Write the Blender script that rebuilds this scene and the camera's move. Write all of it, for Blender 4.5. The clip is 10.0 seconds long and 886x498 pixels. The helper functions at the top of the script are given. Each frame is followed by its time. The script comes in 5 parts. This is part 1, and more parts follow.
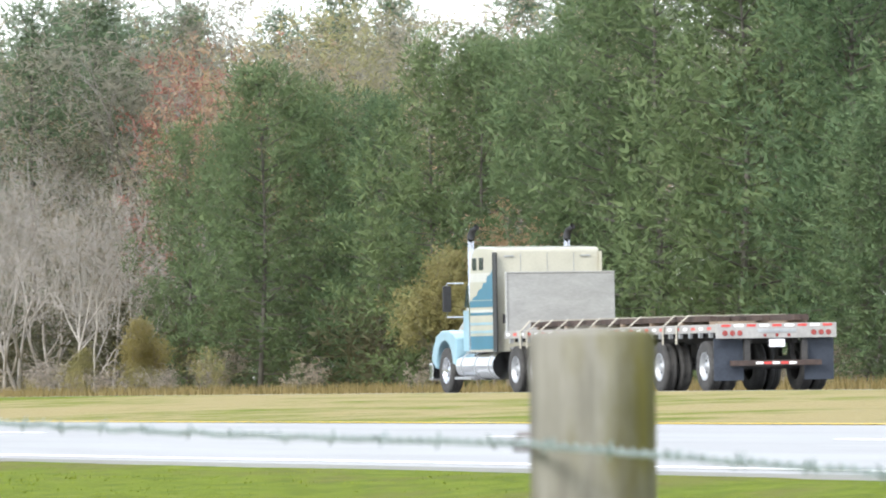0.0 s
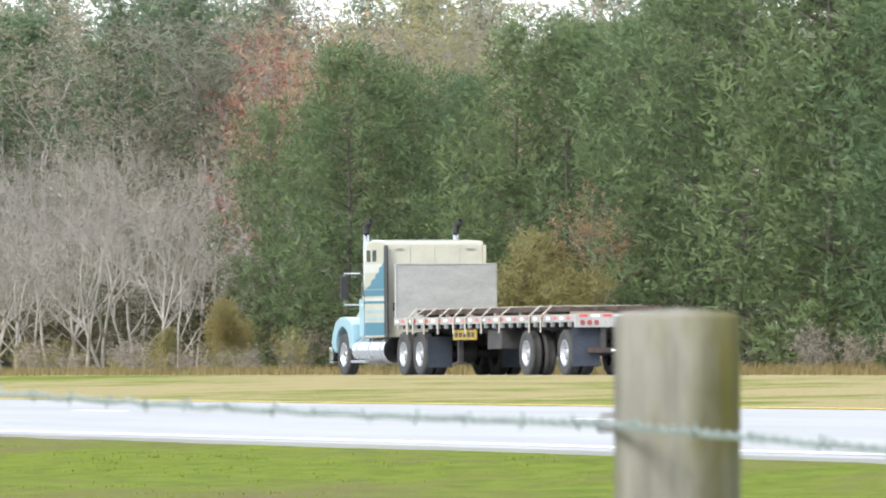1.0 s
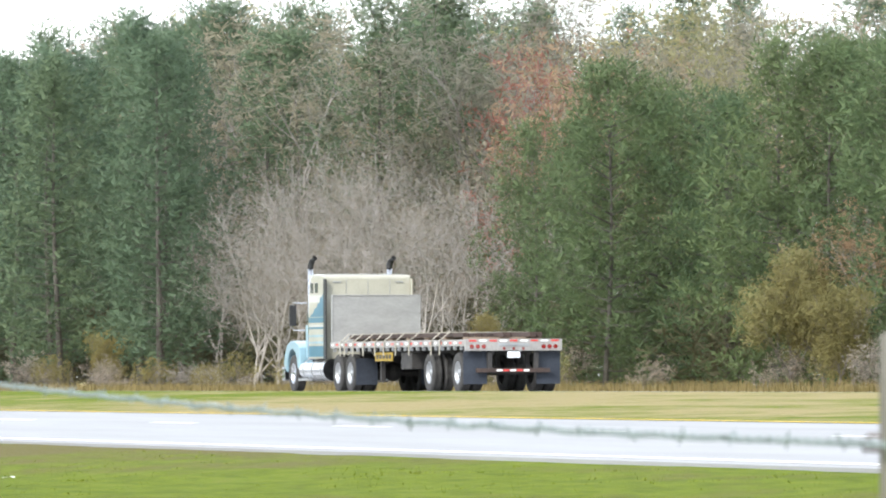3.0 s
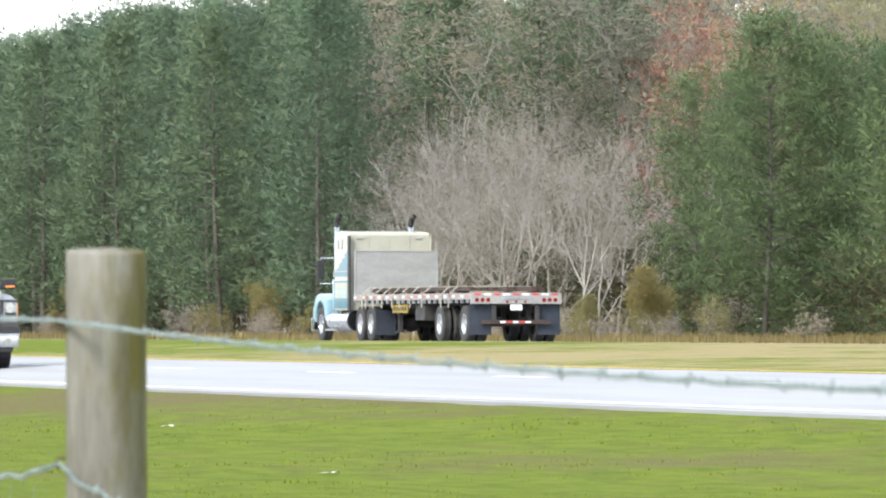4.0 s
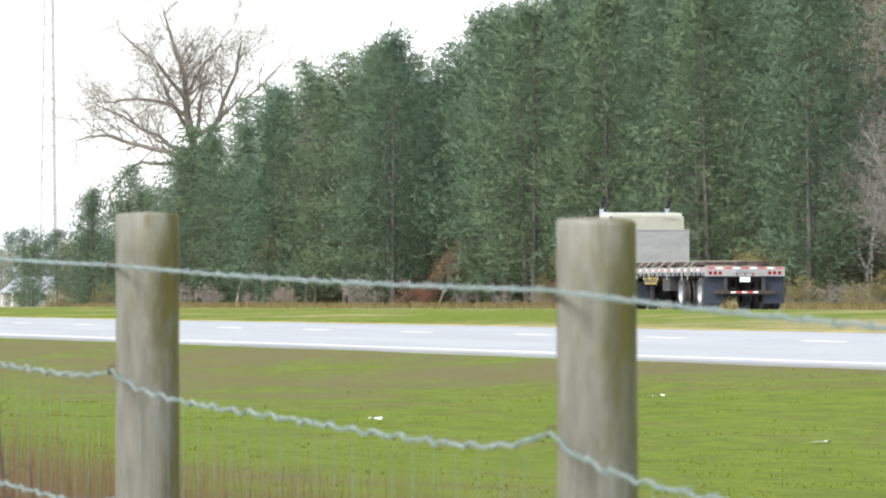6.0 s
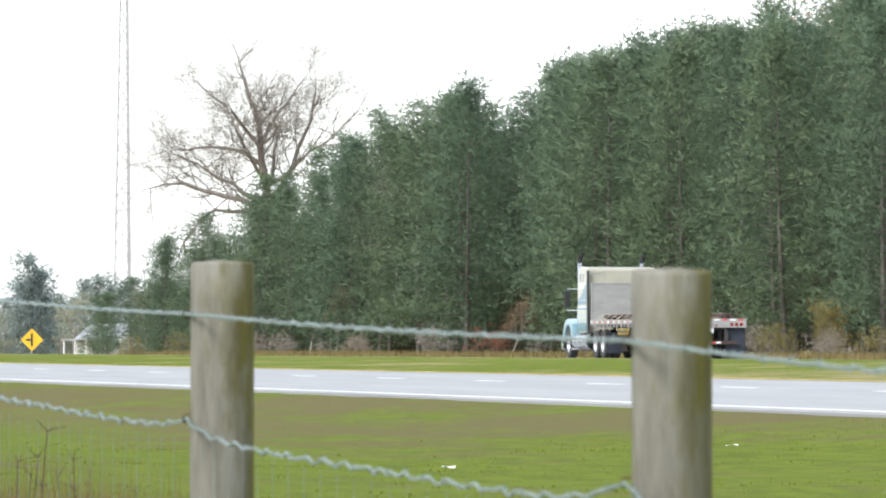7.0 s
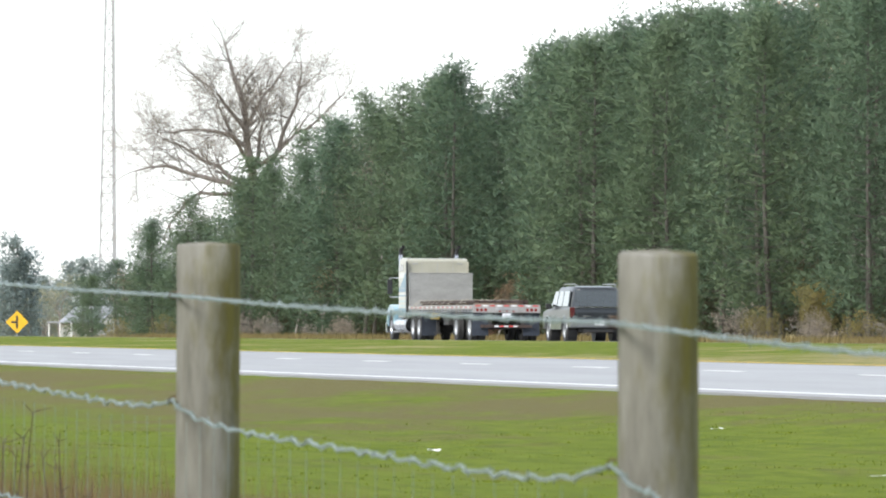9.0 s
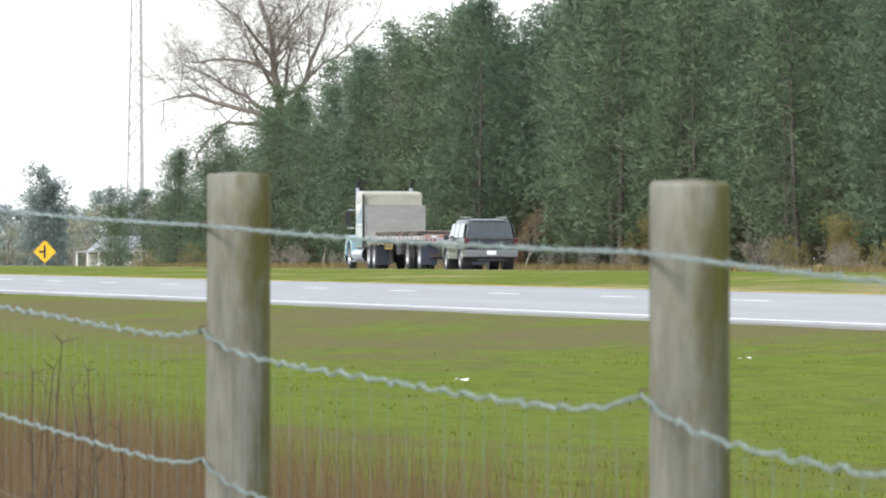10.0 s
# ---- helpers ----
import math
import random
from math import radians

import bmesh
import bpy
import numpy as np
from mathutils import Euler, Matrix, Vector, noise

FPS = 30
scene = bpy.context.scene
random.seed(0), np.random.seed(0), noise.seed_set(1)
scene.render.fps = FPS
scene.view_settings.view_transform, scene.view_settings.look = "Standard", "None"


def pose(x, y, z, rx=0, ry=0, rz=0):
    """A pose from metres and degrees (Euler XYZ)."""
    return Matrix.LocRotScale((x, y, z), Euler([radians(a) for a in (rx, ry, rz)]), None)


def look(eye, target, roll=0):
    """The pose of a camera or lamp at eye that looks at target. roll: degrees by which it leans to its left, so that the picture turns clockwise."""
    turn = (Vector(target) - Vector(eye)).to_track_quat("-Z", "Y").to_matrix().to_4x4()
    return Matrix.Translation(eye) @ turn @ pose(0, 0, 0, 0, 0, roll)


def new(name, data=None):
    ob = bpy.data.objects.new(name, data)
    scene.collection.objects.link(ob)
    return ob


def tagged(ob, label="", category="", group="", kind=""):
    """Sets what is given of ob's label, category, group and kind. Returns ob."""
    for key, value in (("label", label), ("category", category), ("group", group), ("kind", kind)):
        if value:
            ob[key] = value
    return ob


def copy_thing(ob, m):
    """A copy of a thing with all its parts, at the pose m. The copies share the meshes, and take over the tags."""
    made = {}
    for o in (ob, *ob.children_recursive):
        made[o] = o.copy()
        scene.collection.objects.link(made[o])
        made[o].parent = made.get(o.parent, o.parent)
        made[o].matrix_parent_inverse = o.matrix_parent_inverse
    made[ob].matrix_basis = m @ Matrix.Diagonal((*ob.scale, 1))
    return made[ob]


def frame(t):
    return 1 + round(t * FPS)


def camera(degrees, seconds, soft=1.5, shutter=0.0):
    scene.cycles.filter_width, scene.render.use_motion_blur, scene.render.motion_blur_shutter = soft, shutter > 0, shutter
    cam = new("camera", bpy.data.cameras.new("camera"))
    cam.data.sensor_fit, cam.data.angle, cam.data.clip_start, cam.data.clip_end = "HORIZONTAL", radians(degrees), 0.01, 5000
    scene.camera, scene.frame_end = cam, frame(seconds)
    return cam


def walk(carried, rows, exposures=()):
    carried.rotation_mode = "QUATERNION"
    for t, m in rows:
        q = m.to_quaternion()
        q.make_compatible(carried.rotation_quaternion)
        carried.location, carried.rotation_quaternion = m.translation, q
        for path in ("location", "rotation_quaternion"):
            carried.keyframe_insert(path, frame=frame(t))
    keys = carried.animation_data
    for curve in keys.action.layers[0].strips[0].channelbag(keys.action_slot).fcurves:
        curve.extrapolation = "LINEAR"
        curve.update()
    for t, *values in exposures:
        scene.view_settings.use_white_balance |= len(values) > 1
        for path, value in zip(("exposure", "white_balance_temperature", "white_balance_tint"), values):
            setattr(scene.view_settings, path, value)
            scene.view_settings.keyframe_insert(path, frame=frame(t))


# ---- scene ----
cam = camera(6.144, 10.0, soft=2.0, shutter=0.05)
# a long lens focused far down the road: the fence close by is a little soft
cam.data.dof.use_dof = True
cam.data.dof.focus_distance = 230.0
cam.data.dof.aperture_fstop = 52.0

# seconds, eye x y z, tilt, lean, turn
ROWS = [
    (0.0, -0.0000, -0.0000, 0.7777, 90.860, 0.918, 72.572),
    (0.5, 0.0004, 0.0012, 0.7750, 90.758, 0.253, 72.045),
    (1.0, -0.0003, -0.0009, 0.7759, 90.741, 0.420, 73.152),
    (1.5, 0.0002, 0.0008, 0.7752, 90.442, -0.084, 73.014),
    (2.0, 0.0004, 0.0014, 0.7784, 90.821, 0.270, 73.648),
    (2.5, -0.0012, -0.0042, 0.7795, 91.036, 0.123, 74.506),
    (2.7, -0.0016, -0.0059, 0.7793, 91.073, 0.212, 74.764),
    (3.8, 0.0014, 0.0055, 0.7758, 90.193, 0.118, 75.631),
    (4.0, 0.0009, 0.0038, 0.7778, 90.523, -0.012, 76.072),
    (4.5, -0.0001, -0.0004, 0.7828, 90.918, -0.051, 76.294),
    (5.0, -0.0012, -0.0049, 0.7793, 90.928, -0.051, 76.483),
    (5.5, -0.0013, -0.0057, 0.7785, 90.587, -0.072, 77.469),
    (5.7, -0.0006, -0.0031, 0.7777, 90.442, -0.011, 78.545),
    (5.8, -0.0000, -0.0000, 0.7781, 90.381, -0.004, 78.958),
    (6.0, 0.0009, 0.0048, 0.7775, 90.314, 0.120, 79.479),
    (6.2, 0.0012, 0.0067, 0.7768, 90.461, -0.028, 79.555),
    (7.3, 0.0000, 0.0003, 0.7793, 90.559, -0.163, 80.201),
    (7.5, -0.0001, -0.0009, 0.7780, 90.430, -0.304, 80.276),
    (8.0, 0.0002, 0.0009, 0.7782, 90.645, -0.207, 79.682),
    (8.5, 0.0002, 0.0014, 0.7771, 90.456, -0.168, 79.962),
    (9.0, 0.0002, 0.0014, 0.7770, 90.536, -0.191, 79.887),
    (9.5, -0.0001, -0.0006, 0.7778, 90.073, 0.044, 80.037),
    (10.0, -0.0006, -0.0034, 0.7777, 90.046, -0.171, 80.078),
]
walk(cam, [(t, pose(x, y, z, rx, ry, rz)) for t, x, y, z, rx, ry, rz in ROWS],
     exposures=[(0.0, 1.0), (4.5, 1.0), (6.0, 0.84), (7.5, 0.62), (10.0, 0.56)])

# ---------------------------------------------------------------- light
world = bpy.data.worlds.new("overcast_sky")
scene.world = world
world.use_nodes = True
wt = world.node_tree
wt.nodes.clear()
sky = wt.nodes.new("ShaderNodeTexSky")
sky.sky_type = "NISHITA"
sky.sun_disc = False
sky.sun_elevation = radians(38)
sky.sun_rotation = radians(144)
b_clear = wt.nodes.new("ShaderNodeBackground")
b_clear.inputs["Strength"].default_value = 0.06
b_cloud = wt.nodes.new("ShaderNodeBackground")
b_cloud.inputs["Color"].default_value = (0.93, 0.98, 1.04, 1)
b_cloud.inputs["Strength"].default_value = 0.80
both = wt.nodes.new("ShaderNodeAddShader")
w_out = wt.nodes.new("ShaderNodeOutputWorld")
wt.links.new(sky.outputs["Color"], b_clear.inputs["Color"])
wt.links.new(b_clear.outputs[0], both.inputs[0])
wt.links.new(b_cloud.outputs[0], both.inputs[1])
wt.links.new(both.outputs[0], w_out.inputs["Surface"])

sun_data = bpy.data.lights.new("sun", "SUN")
sun_data.energy = 2.6
sun_data.angle = radians(20)
sun_data.color = (1.0, 0.985, 0.95)
sun = new("sun", sun_data)
sun.matrix_world = look((55, -75, 68), (0, 0, 0))


# ---------------------------------------------------------------- materials
def mat_nodes(name):
    m = bpy.data.materials.new(name)
    m.use_nodes = True
    nt = m.node_tree
    return m, nt, nt.nodes["Principled BSDF"]


def n_noise(nt, scale, detail=4.0, rough=0.55, coord="Object", stretch=None):
    tc = nt.nodes.new("ShaderNodeTexCoord")
    src = tc.outputs[coord]
    if stretch:
        mp = nt.nodes.new("ShaderNodeMapping")
        mp.inputs["Scale"].default_value = stretch
        nt.links.new(src, mp.inputs["Vector"])
        src = mp.outputs["Vector"]
    nz = nt.nodes.new("ShaderNodeTexNoise")
    nz.inputs["Scale"].default_value = scale
    nz.inputs["Detail"].default_value = detail
    nz.inputs["Roughness"].default_value = rough
    nt.links.new(src, nz.inputs["Vector"])
    return nz.outputs["Fac"]


def n_ramp(nt, fac, stops):
    r = nt.nodes.new("ShaderNodeValToRGB")
    e = r.color_ramp.elements
    while len(e) < len(stops):
        e.new(0.5)
    for el, (p, c) in zip(e, stops):
        el.position = p
        el.color = (*c, 1)
    nt.links.new(fac, r.inputs["Fac"])
    return r.outputs["Color"]


def n_mix(nt, fac, a, b, blend="MIX"):
    m = nt.nodes.new("ShaderNodeMix")
    m.data_type = "RGBA"
    m.blend_type = blend
    for sock, v in ((m.inputs[0], fac), (m.inputs[6], a), (m.inputs[7], b)):
        if isinstance(v, (int, float)):
            sock.default_value = v
        elif isinstance(v, tuple):
            sock.default_value = (*v, 1)
        else:
            nt.links.new(v, sock)
    return m.outputs[2]


def n_math(nt, op, a, b=0.0, clamp=False):
    m = nt.nodes.new("ShaderNodeMath")
    m.operation = op
    m.use_clamp = clamp
    for sock, v in ((m.inputs[0], a), (m.inputs[1], b)):
        if isinstance(v, (int, float)):
            sock.default_value = v
        else:
            nt.links.new(v, sock)
    return m.outputs[0]


def n_bump(nt, bsdf, height, strength, dist):
    b = nt.nodes.new("ShaderNodeBump")
    b.inputs["Strength"].default_value = strength
    b.inputs["Distance"].default_value = dist
    nt.links.new(height, b.inputs["Height"])
    nt.links.new(b.outputs[0], bsdf.inputs["Normal"])


def surface(name, c1, c2, scale, rough=0.6, metal=0.0, bump=0.0, dist=0.01, fine=None, coord="Object", stretch=None, coat=0.0):
    """A painted, metal, wood or rubber surface: two tones at two scales and a fine relief."""
    m, nt, bs = mat_nodes(name)
    a = n_noise(nt, scale, 5.0, 0.6, coord, stretch)
    b = n_noise(nt, fine or scale * 9, 3.0, 0.6, coord, stretch)
    f = n_math(nt, "ADD", n_math(nt, "MULTIPLY", a, 0.65), n_math(nt, "MULTIPLY", b, 0.35))
    col = n_ramp(nt, f, [(0.36, c1), (0.64, c2)])
    nt.links.new(col, bs.inputs["Base Color"])
    bs.inputs["Roughness"].default_value = rough
    bs.inputs["Metallic"].default_value = metal
    bs.inputs["Coat Weight"].default_value = coat
    if bump:
        n_bump(nt, bs, b, bump, dist)
    return m


def leaf_mat(name, dark, light, tree_var=0.6, gaps=0.1):
    """Foliage: varies from tuft to tuft and from tree to tree, a little light comes through."""
    m, nt, bs = mat_nodes(name)
    geo = nt.nodes.new("ShaderNodeNewGeometry")
    oi = nt.nodes.new("ShaderNodeObjectInfo")
    tone = n_math(nt, "ADD", n_math(nt, "MULTIPLY", geo.outputs["Random Per Island"], 0.4), n_math(nt, "MULTIPLY", n_noise(nt, 2.3, 3.0, 0.6), 0.6))
    col = n_ramp(nt, tone, [(0.25, dark), (0.75, light)])
    big = n_noise(nt, 0.7, 3.0, 0.6)
    col = n_mix(nt, n_math(nt, "MULTIPLY", n_math(nt, "SUBTRACT", big, 0.45, True), 3.6, True), col, light)
    warm = tuple(min(1, v * k) for v, k in zip(light, (1.20, 1.05, 0.85)))
    col = n_mix(nt, n_math(nt, "MULTIPLY", oi.outputs["Random"], tree_var), col, warm)
    nt.links.new(col, bs.inputs["Base Color"])
    bs.inputs["Roughness"].default_value = 0.65
    bs.inputs["Specular IOR Level"].default_value = 0.2
    tr = nt.nodes.new("ShaderNodeBsdfTranslucent")
    nt.links.new(col, tr.inputs["Color"])
    mx = nt.nodes.new("ShaderNodeMixShader")
    mx.inputs[0].default_value = 0.5
    nt.links.new(bs.outputs[0], mx.inputs[1])
    nt.links.new(tr.outputs[0], mx.inputs[2])
    # the sprays let some light pass between their needles
    gap = nt.nodes.new("ShaderNodeBsdfTransparent")
    ml = nt.nodes.new("ShaderNodeMixShader")
    ml.inputs[0].default_value = gaps
    nt.links.new(mx.outputs[0], ml.inputs[1])
    nt.links.new(gap.outputs[0], ml.inputs[2])
    nt.links.new(ml.outputs[0], nt.nodes["Material Output"].inputs["Surface"])
    return m


def ground_mat():
    """Spring turf: bright green near the fence, with dry tan patches, drier in the median towards the east."""
    m, nt, bs = mat_nodes("turf")
    tc = nt.nodes.new("ShaderNodeTexCoord")
    sep = nt.nodes.new("ShaderNodeSeparateXYZ")
    nt.links.new(tc.outputs["Object"], sep.inputs[0])
    x, y = sep.outputs["X"], sep.outputs["Y"]
    big = n_noise(nt, 0.16, 4.0, 0.6, stretch=(0.35, 1.0, 1.0))
    mid = n_noise(nt, 0.9, 5.0, 0.65, stretch=(0.4, 1.0, 1.0))
    fine = n_noise(nt, 14.0, 5.0, 0.7)
    green = n_ramp(nt, fine, [(0.3, (0.066, 0.096, 0.006)), (0.7, (0.112, 0.152, 0.012))])
    clumps = n_noise(nt, 2.6, 6.0, 0.75, stretch=(0.35, 1.0, 1.0))
    rank = n_ramp(nt, clumps, [(0.36, (0.060, 0.092, 0.006)), (0.5, (0.116, 0.150, 0.010)), (0.66, (0.175, 0.215, 0.020))])
    green = n_mix(nt, 0.65, green, rank)
    dry = n_ramp(nt, fine, [(0.3, (0.085, 0.076, 0.026)), (0.7, (0.152, 0.134, 0.050))])
    # dry share: the median's eastern part, the brown strip of the field to the west, and patches
    def band(v, a, b):
        mr = nt.nodes.new("ShaderNodeMapRange")
        mr.interpolation_type = "SMOOTHSTEP"
        mr.inputs["From Min"].default_value = a
        mr.inputs["From Max"].default_value = b
        nt.links.new(v, mr.inputs["Value"])
        return mr.outputs["Result"]
    median = n_math(nt, "MULTIPLY", band(y, 32.5, 34.5), band(x, -215, -165))
    strip = n_math(nt, "MULTIPLY", n_math(nt, "MULTIPLY", band(y, 14.0, 18.5), band(y, 27.0, 24.0)), band(x, -85, -125))
    edge = n_math(nt, "MULTIPLY", n_math(nt, "MULTIPLY", band(y, 24.0, 25.6), band(y, 27.5, 26.0)), 0.45)
    woods = band(y, 61, 65)
    d = n_math(nt, "ADD", n_math(nt, "MULTIPLY", median, 0.85), n_math(nt, "MULTIPLY", strip, 0.95))
    d = n_math(nt, "ADD", d, edge)
    patch = n_math(nt, "MULTIPLY", n_math(nt, "SUBTRACT", mid, 0.51), 3.2)
    patch2 = n_math(nt, "MULTIPLY", n_math(nt, "SUBTRACT", big, 0.52), 4.5)
    d = n_math(nt, "ADD", d, n_math(nt, "ADD", patch, patch2), True)
    d = n_math(nt, "MAXIMUM", d, woods, True)
    thatch = n_math(nt, "MULTIPLY", n_math(nt, "SUBTRACT", clumps, 0.57, True), 4.0, True)
    d = n_math(nt, "ADD", d, thatch, True)
    straw = n_ramp(nt, fine, [(0.3, (0.20, 0.165, 0.075)), (0.7, (0.33, 0.275, 0.14))])
    dry = n_mix(nt, band(y, 32.5, 34.5), dry, straw)
    col = n_mix(nt, d, green, dry)
    nt.links.new(col, bs.inputs["Base Color"])
    bs.inputs["Roughness"].default_value = 0.9
    bs.inputs["Specular IOR Level"].default_value = 0.1
    n_bump(nt, bs, fine, 0.8, 0.05)
    return m


def road_mat():
    """Worn pale concrete with wheel tracks, stains and cross joints."""
    m, nt, bs = mat_nodes("pale_pavement")
    big = n_noise(nt, 0.5, 5.0, 0.65, stretch=(0.12, 1.6, 1.0))
    fine = n_noise(nt, 30.0, 4.0, 0.7)
    f = n_math(nt, "ADD", n_math(nt, "MULTIPLY", big, 0.7), n_math(nt, "MULTIPLY", fine, 0.3))
    col = n_ramp(nt, f, [(0.30, (0.226, 0.227, 0.230)), (0.70, (0.317, 0.320, 0.324))])
    nt.links.new(col, bs.inputs["Base Color"])
    bs.inputs["Roughness"].default_value = 0.75
    n_bump(nt, bs, fine, 0.3, 0.01)
    return m


TURF = ground_mat()
PAVE = road_mat()
LINE = surface("road_paint", (0.58, 0.58, 0.57), (0.70, 0.70, 0.69), 3.0, 0.6)
LINE_Y = surface("yellow_road_paint", (0.62, 0.42, 0.04), (0.72, 0.52, 0.08), 3.0, 0.6)
# both pine greens lean to blue: haze over the wood is put into them
NEEDLE = leaf_mat("pine_needles", (0.096, 0.162, 0.086), (0.178, 0.250, 0.124), gaps=0.3)
NEEDLE_D = leaf_mat("dark_pine_needles", (0.106, 0.172, 0.118), (0.172, 0.248, 0.156), gaps=0.3)
OLIVE = leaf_mat("olive_leaves", (0.22, 0.215, 0.09), (0.38, 0.35, 0.16), gaps=0.3)
REDBUD = leaf_mat("red_buds", (0.30, 0.13, 0.11), (0.42, 0.20, 0.16))
ORANGE = leaf_mat("orange_buds", (0.33, 0.24, 0.17), (0.46, 0.34, 0.24))
YELLOW = leaf_mat("yellow_green_buds", (0.27, 0.27, 0.13), (0.39, 0.38, 0.20))
TAN = leaf_mat("tan_buds", (0.36, 0.33, 0.30), (0.47, 0.43, 0.39))
TWIG = leaf_mat("fine_grey_twigs", (0.19, 0.17, 0.14), (0.31, 0.28, 0.235))
GREYBUD = leaf_mat("grey_green_buds", (0.25, 0.245, 0.19), (0.36, 0.345, 0.27))
UNDER = leaf_mat("undergrowth_leaves", (0.075, 0.088, 0.055), (0.135, 0.135, 0.085))
# haze over the distant woods is put into these two base colours
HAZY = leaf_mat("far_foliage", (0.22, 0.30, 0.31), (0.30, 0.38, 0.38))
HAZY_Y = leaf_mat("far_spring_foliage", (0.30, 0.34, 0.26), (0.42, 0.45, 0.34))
BARK = surface("pine_bark", (0.06, 0.057, 0.047), (0.11, 0.10, 0.084), 4.0, 0.9, bump=0.6, dist=0.03)
BARK_W = surface("pale_bark", (0.20, 0.18, 0.163), (0.34, 0.31, 0.285), 3.0, 0.85, bump=0.4, dist=0.02)
BARK_P = surface("bleached_bark", (0.23, 0.21, 0.19), (0.38, 0.352, 0.322), 3.0, 0.85, bump=0.4, dist=0.02)
BARK_G = surface("grey_bark", (0.13, 0.115, 0.10), (0.25, 0.22, 0.20), 3.0, 0.85, bump=0.4, dist=0.02)


# ---------------------------------------------------------------- mesh helpers
class Build:
    """Collects vertices and faces for one mesh."""

    def __init__(self):
        self.v, self.f, self.n = [], [], []

    def face(self, *pts):
        n = len(self.v)
        self.v.extend(tuple(p) for p in pts)
        self.f.append(tuple(range(n, n + len(pts))))

    def tube(self, pts, radii, sides=5, cap=False):
        pts = [Vector(p) for p in pts]
        first = len(self.v)
        for i, (p, r) in enumerate(zip(pts, radii)):
            d = (pts[min(i + 1, len(pts) - 1)] - pts[max(i - 1, 0)]).normalized()
            a = d.orthogonal().normalized()
            b = d.cross(a)
            for k in range(sides):
                w = 2 * math.pi * k / sides
                self.v.append(tuple(p + a * (r * math.cos(w)) + b * (r * math.sin(w))))
        for i in range(len(pts) - 1):
            for k in range(sides):
                q = (k + 1) % sides
                o = first + i * sides
                self.f.append((o + k, o + q, o + sides + q, o + sides + k))
        if cap:
            self.f.append(tuple(first + k for k in reversed(range(sides))))
            e = first + (len(pts) - 1) * sides
            self.f.append(tuple(e + k for k in range(sides)))

    def mesh(self, name, mat):
        me = bpy.data.meshes.new(name)
        me.from_pydata(self.v, [], self.f)
        me.materials.append(mat)
        return me


def piece(name, build, mat, parent=None, label="", smooth=False):
    me = build.mesh(name, mat)
    if smooth:
        me.polygons.foreach_set("use_smooth", [True] * len(me.polygons))
    ob = new(name, me)
    if parent:
        ob.parent = parent
    return tagged(ob, label)


def soften(ob, normals=None):
    """Foliage is shaded as soft rounded clumps, turf as one surface: the normals are set for that."""
    me = ob.data
    me.polygons.foreach_set("use_smooth", [True] * len(me.polygons))
    me.normals_split_custom_set_from_vertices(normals or [(0.0, 0.0, 1.0)] * len(me.vertices))
    return ob


def part(name, bm, mat, parent, label="", smooth=False):
    """Links a bmesh as one mesh object under a thing or a part."""
    me = bpy.data.meshes.new(name)
    bm.normal_update()
    bm.to_mesh(me)
    bm.free()
    me.materials.append(mat)
    if smooth:
        me.polygons.foreach_set("use_smooth", [True] * len(me.polygons))
    ob = new(name, me)
    if parent:
        ob.parent = parent
    return tagged(ob, label)


def bm_box(bm, lo, hi, bevel=0.0, seg=2):
    m = Matrix.LocRotScale([(a + b) / 2 for a, b in zip(lo, hi)], None, [b - a for a, b in zip(lo, hi)])
    got = bmesh.ops.create_cube(bm, size=1.0, matrix=m)
    if bevel:
        es = list({e for v in got["verts"] for e in v.link_edges})
        bmesh.ops.bevel(bm, geom=es, offset=bevel, segments=seg, affect="EDGES", profile=0.6)


def bm_tube(bm, p, q, r, r2=None, seg=16):
    p, q = Vector(p), Vector(q)
    d = q - p
    m = Matrix.Translation((p + q) / 2) @ d.to_track_quat("Z", "Y").to_matrix().to_4x4()
    bmesh.ops.create_cone(bm, cap_ends=True, segments=seg, radius1=r, radius2=r if r2 is None else r2, depth=d.length, matrix=m)


def bm_prism(bm, outline, y0, y1, bevel=0.0):
    """An outline of (x, z) points, drawn out from y0 to y1."""
    a = [bm.verts.new((x, y0, z)) for x, z in outline]
    b = [bm.verts.new((x, y1, z)) for x, z in outline]
    n = len(a)
    fs = [bm.faces.new(a), bm.faces.new(list(reversed(b)))]
    for i in range(n):
        fs.append(bm.faces.new((a[i], b[i], b[(i + 1) % n], a[(i + 1) % n])))
    bmesh.ops.recalc_face_normals(bm, faces=fs)
    if bevel:
        es = list({e for f in fs for e in f.edges})
        bmesh.ops.bevel(bm, geom=es, offset=bevel, segments=2, affect="EDGES", profile=0.6)


def thing(name, label, category, group="", at=(0, 0, 0)):
    ob = new(name)
    ob.empty_display_size = 0.3
    ob.location = at
    return tagged(ob, label, category, group)


# ---------------------------------------------------------------- ground and roads
def lerp_table(table, y):
    for (a, za), (b, zb) in zip(table, table[1:]):
        if y <= b:
            k = max(0.0, (y - a) / (b - a))
            return za + (zb - za) * k
    return table[-1][1]


# height across the road: field, verge, near pavement, median, far pavement, woods
CROSS = [(-60, -0.9), (-3, -0.55), (2.5, -0.46), (9, -0.55), (17, -0.62), (22, -0.52), (25.8, -0.262),
         (26.7, -0.197), (30.37, 0.0), (34.2, 0.09), (36, 0.06), (43, 0.23), (50.2, 0.365), (51.2, 0.362), (53, 0.312), (60, 0.29), (63, 0.19),
         (70, 0.20), (140, 0.6), (700, 0.6)]


